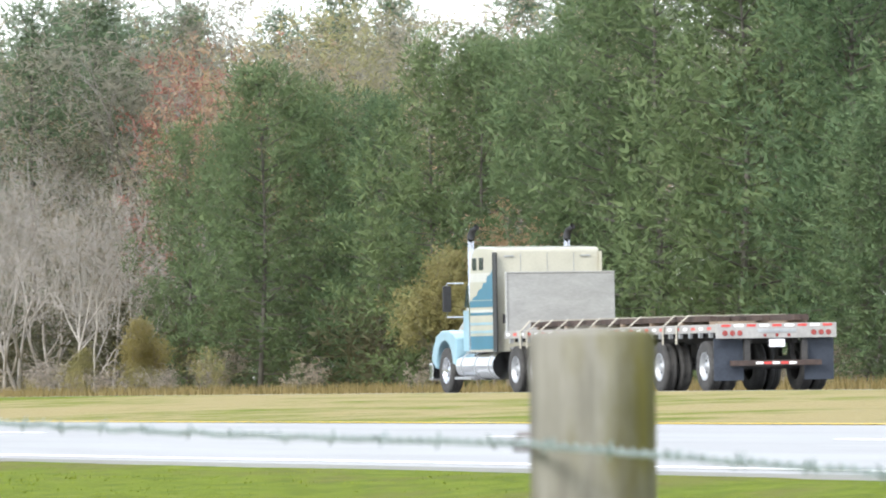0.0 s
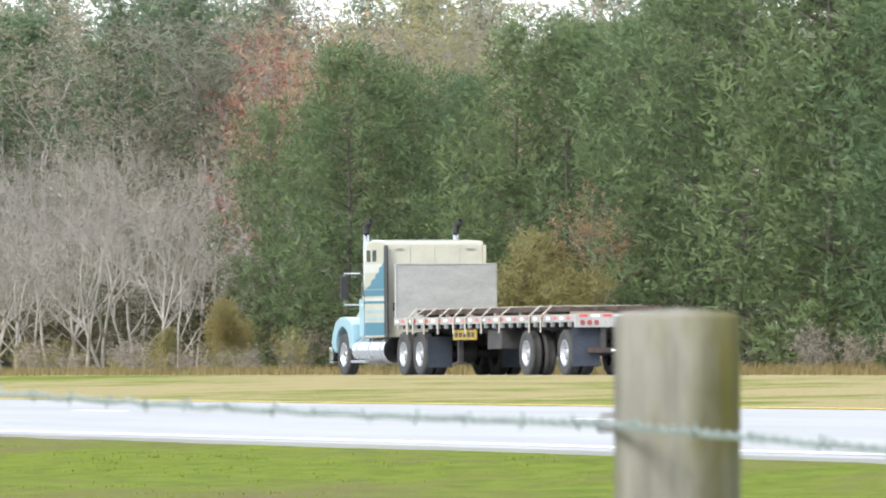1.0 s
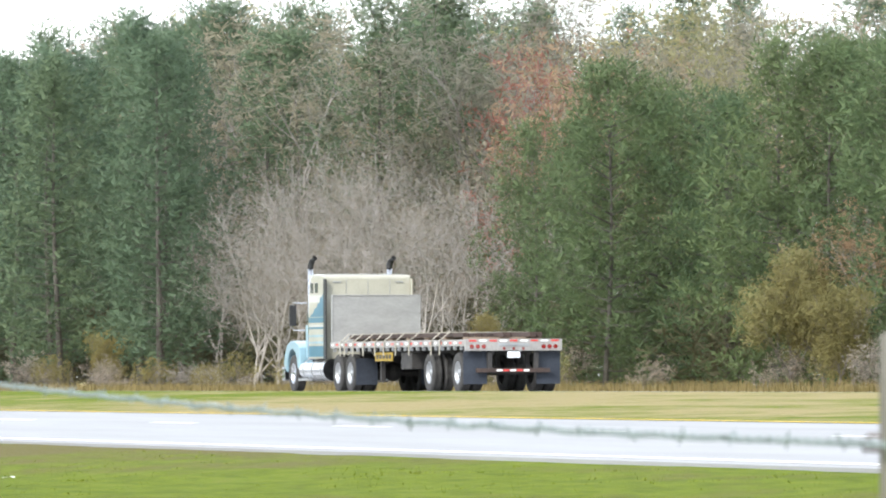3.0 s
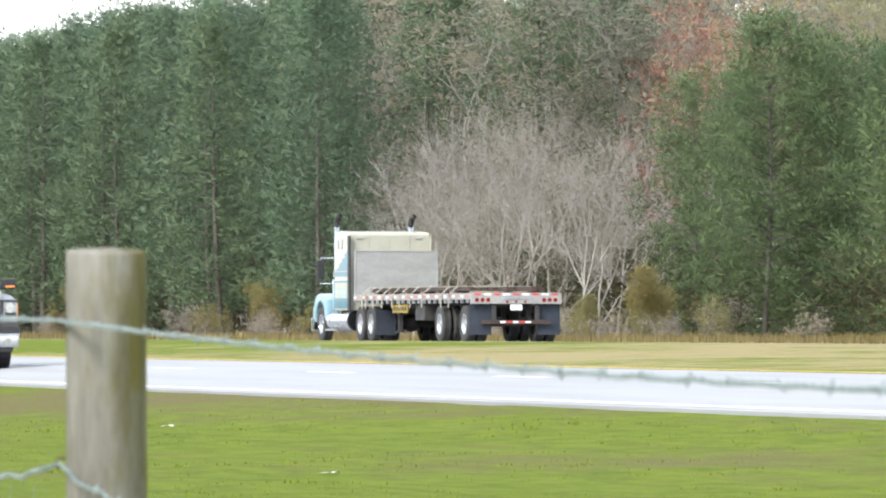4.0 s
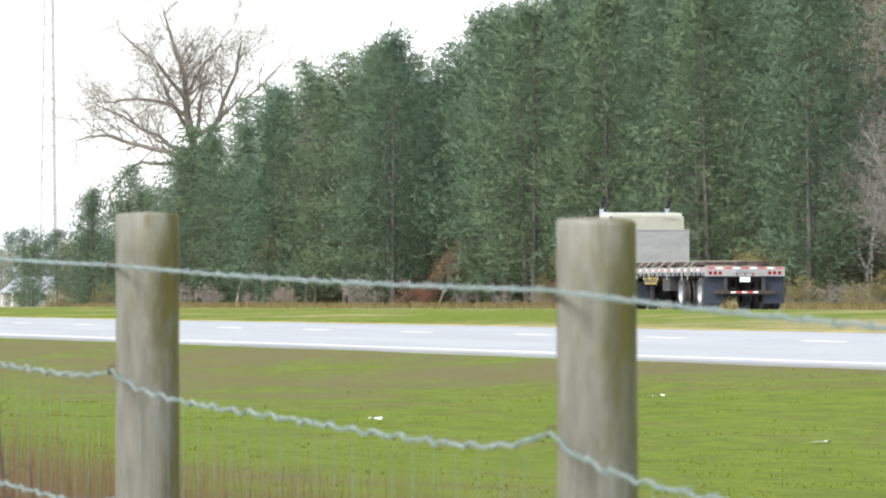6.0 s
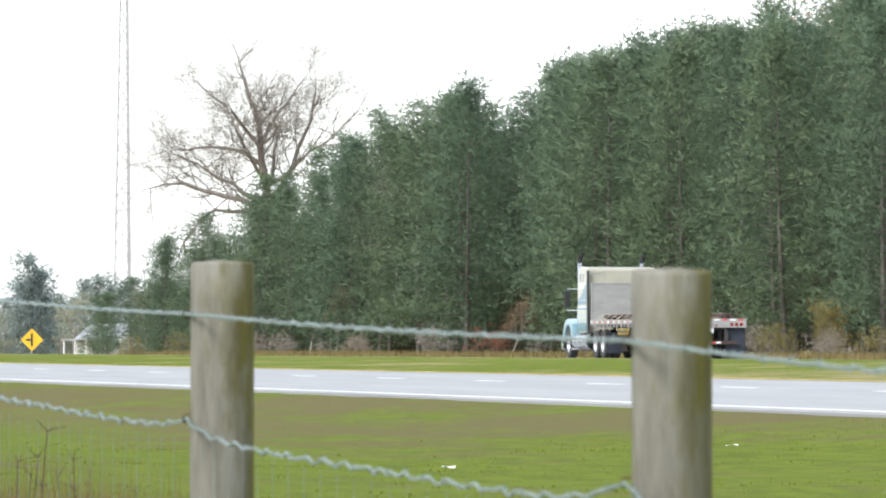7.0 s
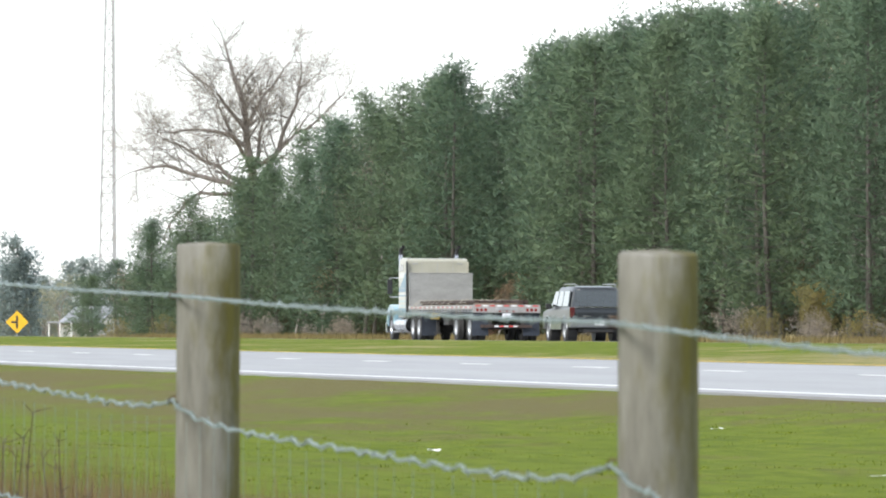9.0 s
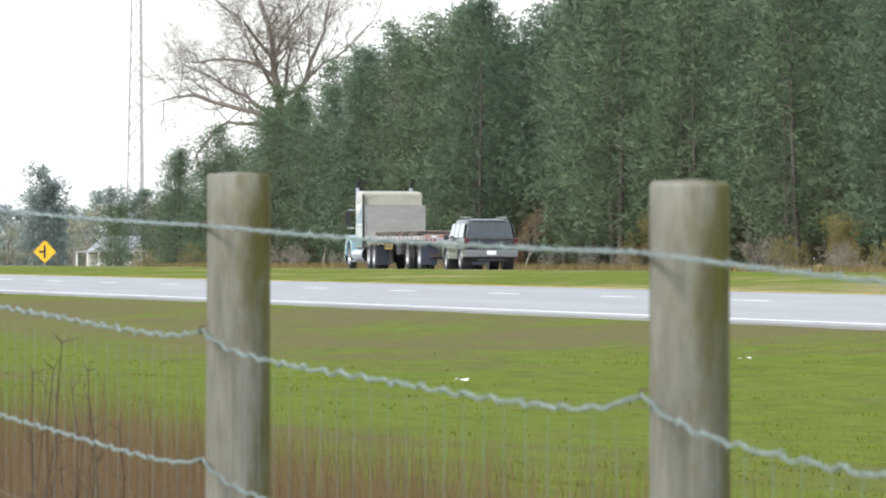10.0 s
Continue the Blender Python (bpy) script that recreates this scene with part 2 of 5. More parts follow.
def dip(x):
    """The ground falls away where the road goes over a low crest far to the west."""
    k = min(max((-430 - x) / 120.0, 0.0), 1.0)
    return -1.5 * k * k * (3 - 2 * k)


def base_z(x, y):
    """The shaped ground without its small bumps; the far carriageway falls gently to the west."""
    k = min(max((y - 36) / 12.0, 0.0), 1.0)
    return lerp_table(CROSS, y) + dip(x) - 0.0007 * k * min(max(0.0, -180 - x), 250.0)


def height(x, y):
    z = base_z(x, y)
    if y < 25.8:
        z += 0.05 * noise.noise(Vector((x * 0.22, y * 0.4, 0.3))) + 0.02 * noise.noise(Vector((x * 0.9, y * 1.3, 4.0)))
        # the fence row climbs gently to the west
        z += max(0.0, min(-x, 60)) * 0.004 * max(0.0, 1 - y / 14.0)
    elif 34.6 < y < 51:
        z += 0.025 * noise.noise(Vector((x * 0.10, y * 0.3, 7.0)))
    return z


def build_ground():
    b = Build()
    xs = [-4500, -3000, -2000, -1400, -1000, -800, -650, -580, -540] + [-520 + 2.5 * i for i in range(213)] + [30, 60, 120, 400, 1500]
    ys = [-1500, -400, -100, -40, -15] + [-6 + 0.75 * i for i in range(43)] + [26.7, 28.5, 30.37, 32.3, 34.2] + \
         [35 + 1.25 * i for i in range(25)] + [68, 72, 80, 95, 120, 160, 300, 700, 1500, 3000]
    for x in xs:
        for y in ys:
            z = height(x, y)
            if 26.0 < y < 34.1 or 51.5 < y < 59.5:
                z -= 0.06
            b.v.append((x, y, z))
    n = len(ys)
    for i in range(len(xs) - 1):
        for j in range(n - 1):
            o = i * n + j
            b.f.append((o, o + n, o + n + 1, o + 1))
    g = piece("ground", b, TURF, smooth=True)
    tagged(g, "green spring turf with dry tan patches", "grass ground", kind="structure")


def strip(name, y0, y1, x0, x1, mat, lift, label, category, step=6.0, parent=None, thick=0.05, rows=1):
    b = Build()
    n = max(1, int(abs(x1 - x0) / step))
    ys = [y0 + (y1 - y0) * j / rows for j in range(rows + 1)]
    ring = []
    for i in range(n + 1):
        x = x0 + (x1 - x0) * i / n
        idx = []
        b.v.append((x, ys[0], base_z(x, ys[0]) + lift - thick))
        idx.append(len(b.v) - 1)
        for y in ys:
            b.v.append((x, y, base_z(x, y) + lift))
            idx.append(len(b.v) - 1)
        b.v.append((x, ys[-1], base_z(x, ys[-1]) + lift - thick))
        idx.append(len(b.v) - 1)
        ring.append(idx)
    for p, q in zip(ring, ring[1:]):
        for k in range(len(p) - 1):
            b.f.append((p[k], q[k], q[k + 1], p[k + 1]))
    for r in (ring[0], ring[-1]):
        b.f.append(tuple(r))
    return tagged(piece(name, b, mat, parent), label, category, kind="structure" if not parent else "")


build_ground()
near_road = strip("road_near", 26.3, 34.6, -900, 120, PAVE, 0.004, "pale sunlit two-lane pavement with worn wheel tracks", "road", rows=6)
far_road = strip("road_far", 51.2, 60.0, -900, 120, PAVE, 0.004, "pale pavement of the far carriageway", "road", rows=4)
strip("edge_line", 26.62, 26.76, -600, 60, LINE, 0.009, "", "", parent=near_road, thick=0.004)
strip("edge_line", 34.02, 34.16, -600, 60, LINE_Y, 0.009, "yellow edge line", "", parent=near_road, thick=0.004)
for k in range(-24, 14):
    xk = -131.42 + 12.19 * k
    strip("lane_dash", 30.30, 30.44, xk, xk + 3.05, LINE, 0.009, "", "", parent=near_road, thick=0.004, step=3.1)
for k in range(-30, 14):
    xk = -129.0 + 12.19 * k
    strip("lane_dash", 55.1, 55.24, xk, xk + 3.05, LINE, 0.009, "", "", parent=far_road, thick=0.004, step=3.1)


# ---------------------------------------------------------------- fence
def post_mat():
    """Weathered round timber: silver-grey grain with olive algae on its shaded side."""
    m, nt, bs = mat_nodes("weathered_post")
    grain = n_noise(nt, 22.0, 6.0, 0.7, stretch=(1.0, 1.0, 0.16))
    blot = n_noise(nt, 11.0, 5.0, 0.65, stretch=(1.0, 1.0, 0.35))
    grey = n_ramp(nt, grain, [(0.28, (0.075, 0.070, 0.058)), (0.5, (0.165, 0.155, 0.130)), (0.75, (0.265, 0.255, 0.225))])
    algae = n_ramp(nt, grain, [(0.3, (0.055, 0.048, 0.008)), (0.7, (0.125, 0.108, 0.020))])
    tc = nt.nodes.new("ShaderNodeTexCoord")
    sep = nt.nodes.new("ShaderNodeSeparateXYZ")
    nt.links.new(tc.outputs["Object"], sep.inputs[0])
    side = n_math(nt, "ADD", n_math(nt, "MULTIPLY", sep.outputs["Y"], 17.0), n_math(nt, "SUBTRACT", n_math(nt, "MULTIPLY", sep.outputs["Z"], 0.35), 0.18))
    side = n_math(nt, "ADD", side, n_math(nt, "MULTIPLY", n_math(nt, "SUBTRACT", blot, 0.47), 4.5), True)
    col = n_mix(nt, side, grey, algae)
    crack = n_noise(nt, 40.0, 2.0, 0.5, stretch=(1.0, 1.0, 0.02))
    dark = n_math(nt, "MULTIPLY", n_math(nt, "SUBTRACT", 0.36, crack), 12.0, True)
    col = n_mix(nt, dark, col, (0.05, 0.042, 0.03))
    nt.links.new(col, bs.inputs["Base Color"])
    bs.inputs["Roughness"].default_value = 0.9
    n_bump(nt, bs, grain, 0.6, 0.004)
    return m


WOOD = post_mat()
ZINC = surface("galvanised_wire", (0.17, 0.215, 0.21), (0.30, 0.35, 0.34), 30.0, 0.5, 0.35)
RUST = surface("rusty_staple", (0.10, 0.06, 0.04), (0.18, 0.11, 0.07), 40.0, 0.8, 0.4)

FENCE_Y = 2.1
POSTS = [(-2.39, 0.76), (-6.29, 0.809), (-10.22, 0.871), (-14.07, 0.917), (-17.98, 0.977), (-21.9, 1.02), (-25.8, 1.05)]
DROPS = (0.088, 0.268, 0.49)


def build_fence():
    fence = thing("wire_fence", "weathered round timber posts strung with barbed wire and woven mesh", "fence")
    rnd = random.Random(5)
    for n, (px, top) in enumerate(POSTS):
        b = Build()
        sides, rings = 26, 26
        base = height(px, FENCE_Y) - 0.25
        r0 = 0.049 + 0.002 * rnd.random()
        if n == 3:
            r0 = 0.055
        lean_x, lean_y = rnd.uniform(-0.006, 0.006), rnd.uniform(-0.006, 0.006)
        levels = [base + (top - 0.004 - base) * i / (rings - 1) for i in range(rings)]
        tilt = rnd.uniform(-0.08, 0.08)
        for i, z in enumerate(levels + [top]):
            k = (top - z)
            rr = r0 * (1.0 + 0.03 * k) - (0.003 if i == rings else 0.0)
            for s in range(sides):
                w = 2 * math.pi * s / sides
                wob = 1 + 0.022 * noise.noise(Vector((math.cos(w) * 2 + n * 9, math.sin(w) * 2, z * 2.2))) + 0.012 * noise.noise(Vector((w * 6, n, z)))
                zz = z + (tilt * rr * math.cos(w) if i >= rings - 1 else 0.0)
                b.v.append((rr * wob * math.cos(w) + lean_x * k, rr * wob * math.sin(w) + lean_y * k, zz - base))
        for i in range(rings):
            for s in range(sides):
                q = (s + 1) % sides
                o = i * sides
                b.f.append((o + s, o + q, o + sides + q, o + sides + s))
        c = len(b.v)
        b.v.append((0.006, 0, top - base + 0.004))
        o = rings * sides
        for s in range(sides):
            b.f.append((o + s, o + (s + 1) % sides, c))
        post = piece("fence_post", b, WOOD, fence, smooth=True)
        post.location = (px, FENCE_Y, base)
        for d in DROPS:
            sb = Build()
            y = -r0 - 0.004
            sb.tube([(-0.006, y + 0.012, -0.006), (-0.006, y - 0.004, -0.006), (0.0, y - 0.006, 0.0), (0.006, y - 0.004, 0.006), (0.006, y + 0.012, 0.006)], [0.0016] * 5, 5)
            st = piece("staple", sb, RUST, post, "rusty wire staple")
            st.location = (-0.02, 0, top - base - d)
    wy = FENCE_Y - 0.062
    for level, d in enumerate(DROPS):
        for (xa, za), (xb, zb) in zip(POSTS, POSTS[1:]):
            near = -19 < xb < -5
            span = abs(xb - xa)
            sagged = ((0.012, 0.012, 0.006, 0.006, 0.006, 0.006), (0.06, 0.045, 0.036, 0.024, 0.024, 0.024), (0.05, 0.035, 0.042, 0.026, 0.026, 0.026))[level][POSTS.index((xa, za))]
            ph = rnd.uniform(0, 6)
            amp = (0.0010, 0.0027, 0.0022)[level]

            def line(u):
                x = xa + (xb - xa) * u
                flat = 1 - abs(2 * u - 1) ** (7 if level else 2)
                z = za - d + (zb - za) * u - sagged * flat
                z += amp * flat * (math.sin(x * 34 + ph) + 0.6 * math.sin(x * 57 + 2 * ph))
                y = wy + amp * 0.8 * math.sin(x * 29 + ph)
                return Vector((x, y, z))

            b = Build()
            steps = int(span / (0.009 if near else 0.12))
            for strand in (0, math.pi):
                pts = []
                for i in range(steps + 1):
                    p = line(i / steps)
                    w = p.x * 2 * math.pi / 0.055 + strand
                    pts.append(p + Vector((0, 0.0022 * math.cos(w), 0.0022 * math.sin(w))))
                b.tube(pts, [0.0016] * len(pts), 4)
            n = int(span / 0.15)
            for i in range(n):
                p = line((i + 0.5) / n)
                a = rnd.uniform(0, 3)
                for g in (0, 1.3):
                    w = Vector((0.25, math.cos(a + g), math.sin(a + g))) * 0.0075
                    off = Vector((0.004 * g, 0, 0))
                    b.tube([p - w + off, p + off, p + w + off], [0.0008, 0.0021, 0.0008], 4)
            piece("barbed_wire", b, ZINC, fence, "galvanised barbed wire with twisted barbs")
    for (xa, za), (xb, zb) in zip(POSTS, POSTS[1:]):
        b = Build()
        for j, d in enumerate((0.66, 0.80, 0.96, 1.12)):
            pts = [(xa + (xb - xa) * u / 12, wy + 0.004, za - d + (zb - za) * u / 12 - 0.02 * math.sin(math.pi * u / 12)) for u in range(13)]
            b.tube(pts, [0.0007] * 13, 3)
        n = int(abs(xb - xa) / 0.155)
        for i in range(1, n):
            u = i / n
            x, t = xa + (xb - xa) * u, za + (zb - za) * u
            sag = 0.02 * math.sin(math.pi * u)
            b.tube([(x, wy + 0.001, t - 0.30 - sag), (x + rnd.uniform(-.01, .01), wy + 0.001, t - 1.12 - sag)], [0.0005, 0.0005], 3)
        tagged(piece("woven_wire", b, ZINC, fence, "woven wire mesh"), kind="stuff")


build_fence()


# ---------------------------------------------------------------- trees
def tuft(b, rnd, c, size, n, up=0.35, wide=0.07):
    """A spray of fine leaf blades round c; one island, so that it takes one tone."""
    c = Vector(c)
    first = len(b.v)
    b.v.append(tuple(c))
    b.n.append((0.0, -0.15, 0.99))
    for _ in range(n):
        d = Vector((rnd.gauss(0, 1), rnd.gauss(0, 1), rnd.gauss(up, 0.8))).normalized()
        s = d.orthogonal().normalized()
        w = rnd.uniform(0, 6.28)
        s = s * math.cos(w) + d.cross(s) * math.sin(w)
        ln = size * rnd.uniform(0.6, 1.2)
        k = len(b.v)
        b.v.extend((tuple(c + d * ln + s * ln * wide), tuple(c + d * ln * 0.85 - s * ln * wide)))
        nn = tuple((d * 0.4 + Vector((0.12, -0.18, 0.75))).normalized())
        b.n.extend((nn, nn))
        b.f.append((first, k, k + 1))


def clump(b, rnd, c, r, blades, axis, long=1.3, wide=0.09):
    """A bunch of short needle sprays round a branch's end, drawn out along it and shaded as a rounded whole."""
    c, axis = Vector(c), Vector(axis).normalized()
    lit = Vector((0.12, -0.30, 0.50))
    for _ in range(blades):
        d = Vector((rnd.gauss(0, 1), rnd.gauss(0, 1), rnd.gauss(0.2, 1))).normalized()
        e = d + axis * (d.dot(axis) * (long - 1))
        p = c + e * (r * rnd.uniform(0.35, 0.95))
        g = (d + Vector((rnd.gauss(0, 0.6), rnd.gauss(0, 0.6), rnd.gauss(0.3, 0.5)))).normalized()
        s = g.orthogonal().normalized()
        w = rnd.uniform(0, 6.28)
        s = (s * math.cos(w) + g.cross(s) * math.sin(w)) * (wide * rnd.uniform(0.7, 1.3))
        k = len(b.v)
        b.v.extend((tuple(p + s), tuple(p - s), tuple(p + g * (r * rnd.uniform(0.35, 0.75)))))
        n = tuple((d * 0.85 + lit).normalized())
        b.n.extend((n, n, n))
        b.f.append((k, k + 1, k + 2))


def pine_meshes(seed, h, base, spread, per=6.0, size=0.25, blades=12, wide=0.09, sides=3, round_top=0.5, gap=1.0):
    """Trunk and crown of a pine of height h: upswept branches in whorls, each set with brushes of needles."""
    rnd = random.Random(seed)
    t, c = Build(), Build()
    bend = rnd.uniform(-0.3, 0.3), rnd.uniform(-0.3, 0.3)
    spine = [Vector((bend[0] * math.sin(3 * k), bend[1] * math.sin(2.4 * k), h * k)) for k in [i / 8 for i in range(9)]]
    t.tube([p - Vector((0, 0, 0.3 if i == 0 else 0)) for i, p in enumerate(spine)], [0.0085 * h * (1 - 0.94 * i / 8) for i in range(9)], 6)
    z = base
    lobes = [(rnd.uniform(0, 6.28), rnd.uniform(0.15, 0.9), rnd.uniform(0.15, 0.4)) for _ in range(5)]
    while z < h * 0.97:
        k = (z - base) / (h - base)
        prof = (1 - k) ** round_top * (0.62 + 0.38 * min(1, (k + 0.05) / 0.3)) + 0.04
        whorl = rnd.randint(3, 5)
        a0 = rnd.uniform(0, 6.28)
        for w in range(whorl):
            ang = a0 + 6.28 * w / whorl + rnd.uniform(-0.4, 0.4)
            ln = spread * prof * rnd.uniform(0.6, 1.12)
            for la, lk, lw in lobes:
                ln *= 1 + lw * math.cos(ang - la) * math.exp(-((k - lk) / 0.14) ** 2)
            rise = rnd.uniform(0.0, 0.35) + 0.75 * k
            i = min(7, int(z / h * 8))
            p0 = spine[i].lerp(spine[i + 1], z / h * 8 - i)
            out = Vector((math.cos(ang), math.sin(ang), 0))
            p1 = p0 + (out + Vector((0, 0, rise))) * ln
            mid = p0.lerp(p1, 0.55) - Vector((0, 0, 0.10 * ln))
            t.tube([p0, mid, p1], [0.010 + 0.010 * ln, 0.010, 0.005], sides)
            m = max(2, round(per * (0.3 + 0.7 * ln / spread)))
            for q in range(m):
                u = 1 - (q / m) ** 1.1 * 0.72
                p = p0.lerp(mid, u / 0.55) if u < 0.55 else mid.lerp(p1, (u - 0.55) / 0.45)
                o = Vector((rnd.gauss(0, 1), rnd.gauss(0, 1), rnd.gauss(0.25, 0.6))) * (0.12 * ln + 0.05) * (q > 0)
                clump(c, rnd, p + o, size * rnd.uniform(0.7, 1.35), blades, out * 0.6 + Vector((rnd.gauss(0, .3), rnd.gauss(0, .3), 0.8)), rnd.uniform(1.1, 1.7), wide)
        z += gap * rnd.uniform(0.28, 0.5) * (h / 12) ** 0.5
    for q in range(4):
        clump(c, rnd, spine[-1] + Vector((rnd.uniform(-.2, .2), rnd.uniform(-.2, .2), -0.3 * q + 0.1)), size * 0.9, blades, (0, 0, 1), 1.9, wide)
    return t, c


def limbs(b, rnd, p, d, ln, r, depth, tips, up=0.12, spread=0.75, kids=(2, 4)):
    """Recursive branching; the ends are gathered in tips."""
    n = 4 if depth > 2 else (3 if depth > 1 else (2 if depth > 0 else 1))
    pts, q, v = [p], Vector(p), Vector(d).normalized()
    for i in range(n):
        v = (v + Vector((rnd.gauss(0, 0.13), rnd.gauss(0, 0.13), rnd.gauss(up, 0.1)))).normalized()
        q = q + v * (ln / n)
        pts.append(q.copy())
    b.tube(pts, [r * (1 - 0.55 * i / n) for i in range(n + 1)], 6 if depth > 3 else (4 if depth > 2 else 3))
    if depth == 0:
        tips.append(pts[-1])
        return
    for k in range(rnd.randint(*kids)):
        u = rnd.uniform(0.35, 1.0)
        i = min(n - 1, int(u * n))
        s = pts[i].lerp(pts[i + 1], u * n - i)
        w = (pts[i + 1] - pts[i]).normalized()
        o = w.orthogonal().normalized()
        a = rnd.uniform(0, 6.28)
        side = o * math.cos(a) + w.cross(o) * math.sin(a)
        limbs(b, rnd, s, w + side * rnd.uniform(0.5, 1.1) * spread * 1.3, ln * rnd.uniform(0.5, 0.78), max(0.006, r * 0.5), depth - 1, tips, up, spread, kids)
    limbs(b, rnd, pts[-1], v, ln * 0.7, max(0.006, r * 0.45), depth - 1, tips, up, spread, kids)


def bare_meshes(seed, h, depth=5, trunk=0.33, r=None, up=0.10, spread=0.75, buds=0, bud=0.25, kids=(2, 4), stems=1, twigs=0):
    rnd = random.Random(seed)
    b, c, tips = Build(), Build(), []
    for s in range(stems):
        d = Vector((rnd.uniform(-0.25, 0.25), rnd.uniform(-0.25, 0.25), 1)) if stems > 1 else Vector((rnd.uniform(-.05, .05), rnd.uniform(-.05, .05), 1))
        limbs(b, rnd, Vector((rnd.uniform(-.4, .4) * (stems > 1), rnd.uniform(-.4, .4) * (stems > 1), -0.3)), d, h * trunk, (r or 0.014 * h) / (1 if stems == 1 else 1.5), depth, tips, up, spread, kids)
    top = max(v[2] for v in b.v)
    k = h / top
    b.v = [(x * k, y * k, z * k) for x, y, z in b.v]
    if buds:
        for p in tips:
            for _ in range(buds):
                tuft(c, rnd, p * k + Vector((rnd.gauss(0, bud), rnd.gauss(0, bud), rnd.gauss(0, bud))), (0.5 * bud + 0.06) * rnd.uniform(0.7, 1.4), 7, up=0.2, wide=0.10)
    for p in tips:
        for _ in range(twigs):
            tuft(c, rnd, p * k + Vector((rnd.gauss(0, 0.2), rnd.gauss(0, 0.2), rnd.gauss(0, 0.2))), rnd.uniform(0.3, 0.6), 3, up=0.4, wide=0.014)
    return b, c


def make_tree(name, trunk, crown, bark, leaf, label, category, group=""):
    """A tree prototype: an Empty at the root with its trunk and its crown."""
    t = thing(name, label, category, group)
    piece("trunk", trunk, bark, t, smooth=True)
    if crown and crown.f:
        soften(piece("crown", crown, leaf, t), crown.n)
    return t


class Grove:
    """Prototypes of one kind; the first use of each stands as it is, the rest are copies."""

    def __init__(self, protos):
        self.protos, self.used, self.rnd = protos, [False] * len(protos), random.Random(len(protos))

    def plant(self, x, y, scale=1.0, which=None, squash=1.0, turn=None):
        i = self.rnd.randrange(len(self.protos)) if which is None else which % len(self.protos)
        ob = self.protos[i]
        if self.used[i]:
            ob = copy_thing(ob, Matrix.Identity(4))
        self.used[i] = True
        ob.location = (x, y, height(x, y) - 0.05)
        ob.rotation_euler = (0, 0, self.rnd.uniform(0, 6.28) if turn is None else turn)
        ob.scale = (scale * squash, scale * squash, scale)
        return ob


def at(az, y):
    """x of the point at depth y on the bearing az (degrees from north, west negative)."""
    return y * math.tan(radians(az))


rnd = random.Random(11)
young = Grove([make_tree("pine_tree", *pine_meshes(100 + i, 10.0, 0.4, 2.7, per=4.4, size=0.34, blades=38, wide=0.034, round_top=0.5), BARK, NEEDLE,
                         "young green pine with a full crown at the wood's edge", "pine tree", "pines at the wood's edge") for i in range(5)])
tall = Grove([make_tree("pine_tree", *pine_meshes(200 + i, 15.0, 0.8 + 0.25 * i, 2.3, per=3.3, size=0.46, blades=24, wide=0.055, round_top=0.55, gap=1.15), BARK, NEEDLE_D,
                        "tall dark green pine in a dense wood", "pine tree", "pines of the wood") for i in range(6)])
white = Grove([make_tree("bare_tree", *bare_meshes(300 + i, 10.0, 5, 0.26, r=0.10, up=0.06, spread=0.95, twigs=1, kids=(2, 3), stems=3), BARK_P, TWIG,
                         "leafless tree with many pale grey branches", "bare tree", "leafless trees at the wood's edge") for i in range(4)])
grey = Grove([make_tree("bare_tree", *bare_meshes(320 + i, 14.0, 4, 0.42, r=0.13, up=0.16, spread=0.6, buds=5, bud=0.36, kids=(2, 3)), BARK_W, GREYBUD,
                        "tall grey tree with tan budding twigs", "bare tree", "budding trees of the wood") for i in range(4)])
redt = Grove([make_tree("budding_tree", *bare_meshes(340 + i, 11.0, 4, 0.42, up=0.18, spread=0.55, buds=4, bud=0.32, kids=(2, 3)), BARK_W, REDBUD,
                        "slender tree in red spring bud", "maple tree", "red budding trees") for i in range(2)])
orat = Grove([make_tree("budding_tree", *bare_meshes(350 + i, 12.0, 4, 0.38, up=0.15, spread=0.65, buds=5, bud=0.38, kids=(2, 3)), BARK_W, ORANGE,
                        "tree in orange-brown spring bud", "maple tree", "orange budding trees") for i in range(2)])
yelt = Grove([make_tree("budding_tree", *bare_meshes(360 + i, 12.0, 4, 0.38, up=0.15, spread=0.65, buds=4, bud=0.36, kids=(2, 3)), BARK_G, YELLOW,
                        "tree in fresh yellow-green leaf", "deciduous tree", "yellow-green trees") for i in range(2)])
olive = Grove([make_tree("bush", *bare_meshes(370 + i, 4.6, 4, 0.34, up=0.12, spread=0.8, buds=9, bud=0.24, kids=(2, 3), stems=2), BARK_G, OLIVE,
                         "rounded olive-green bush at the wood's edge", "bush", "bushes at the wood's edge") for i in range(2)])
brush = Grove([make_tree("brush", *bare_meshes(380 + i, 1.8, 2, 0.4, up=0.1, spread=0.9, buds=4, bud=0.15, kids=(3, 4), stems=4), BARK_G, m_,
                         l_, "brush", "undergrowth") for i, (m_, l_) in enumerate(((TAN, "dry tan brush along the wood's foot"), (REDBUD, "low russet brush along the wood's foot"), (OLIVE, "low green brush along the wood's foot")))])

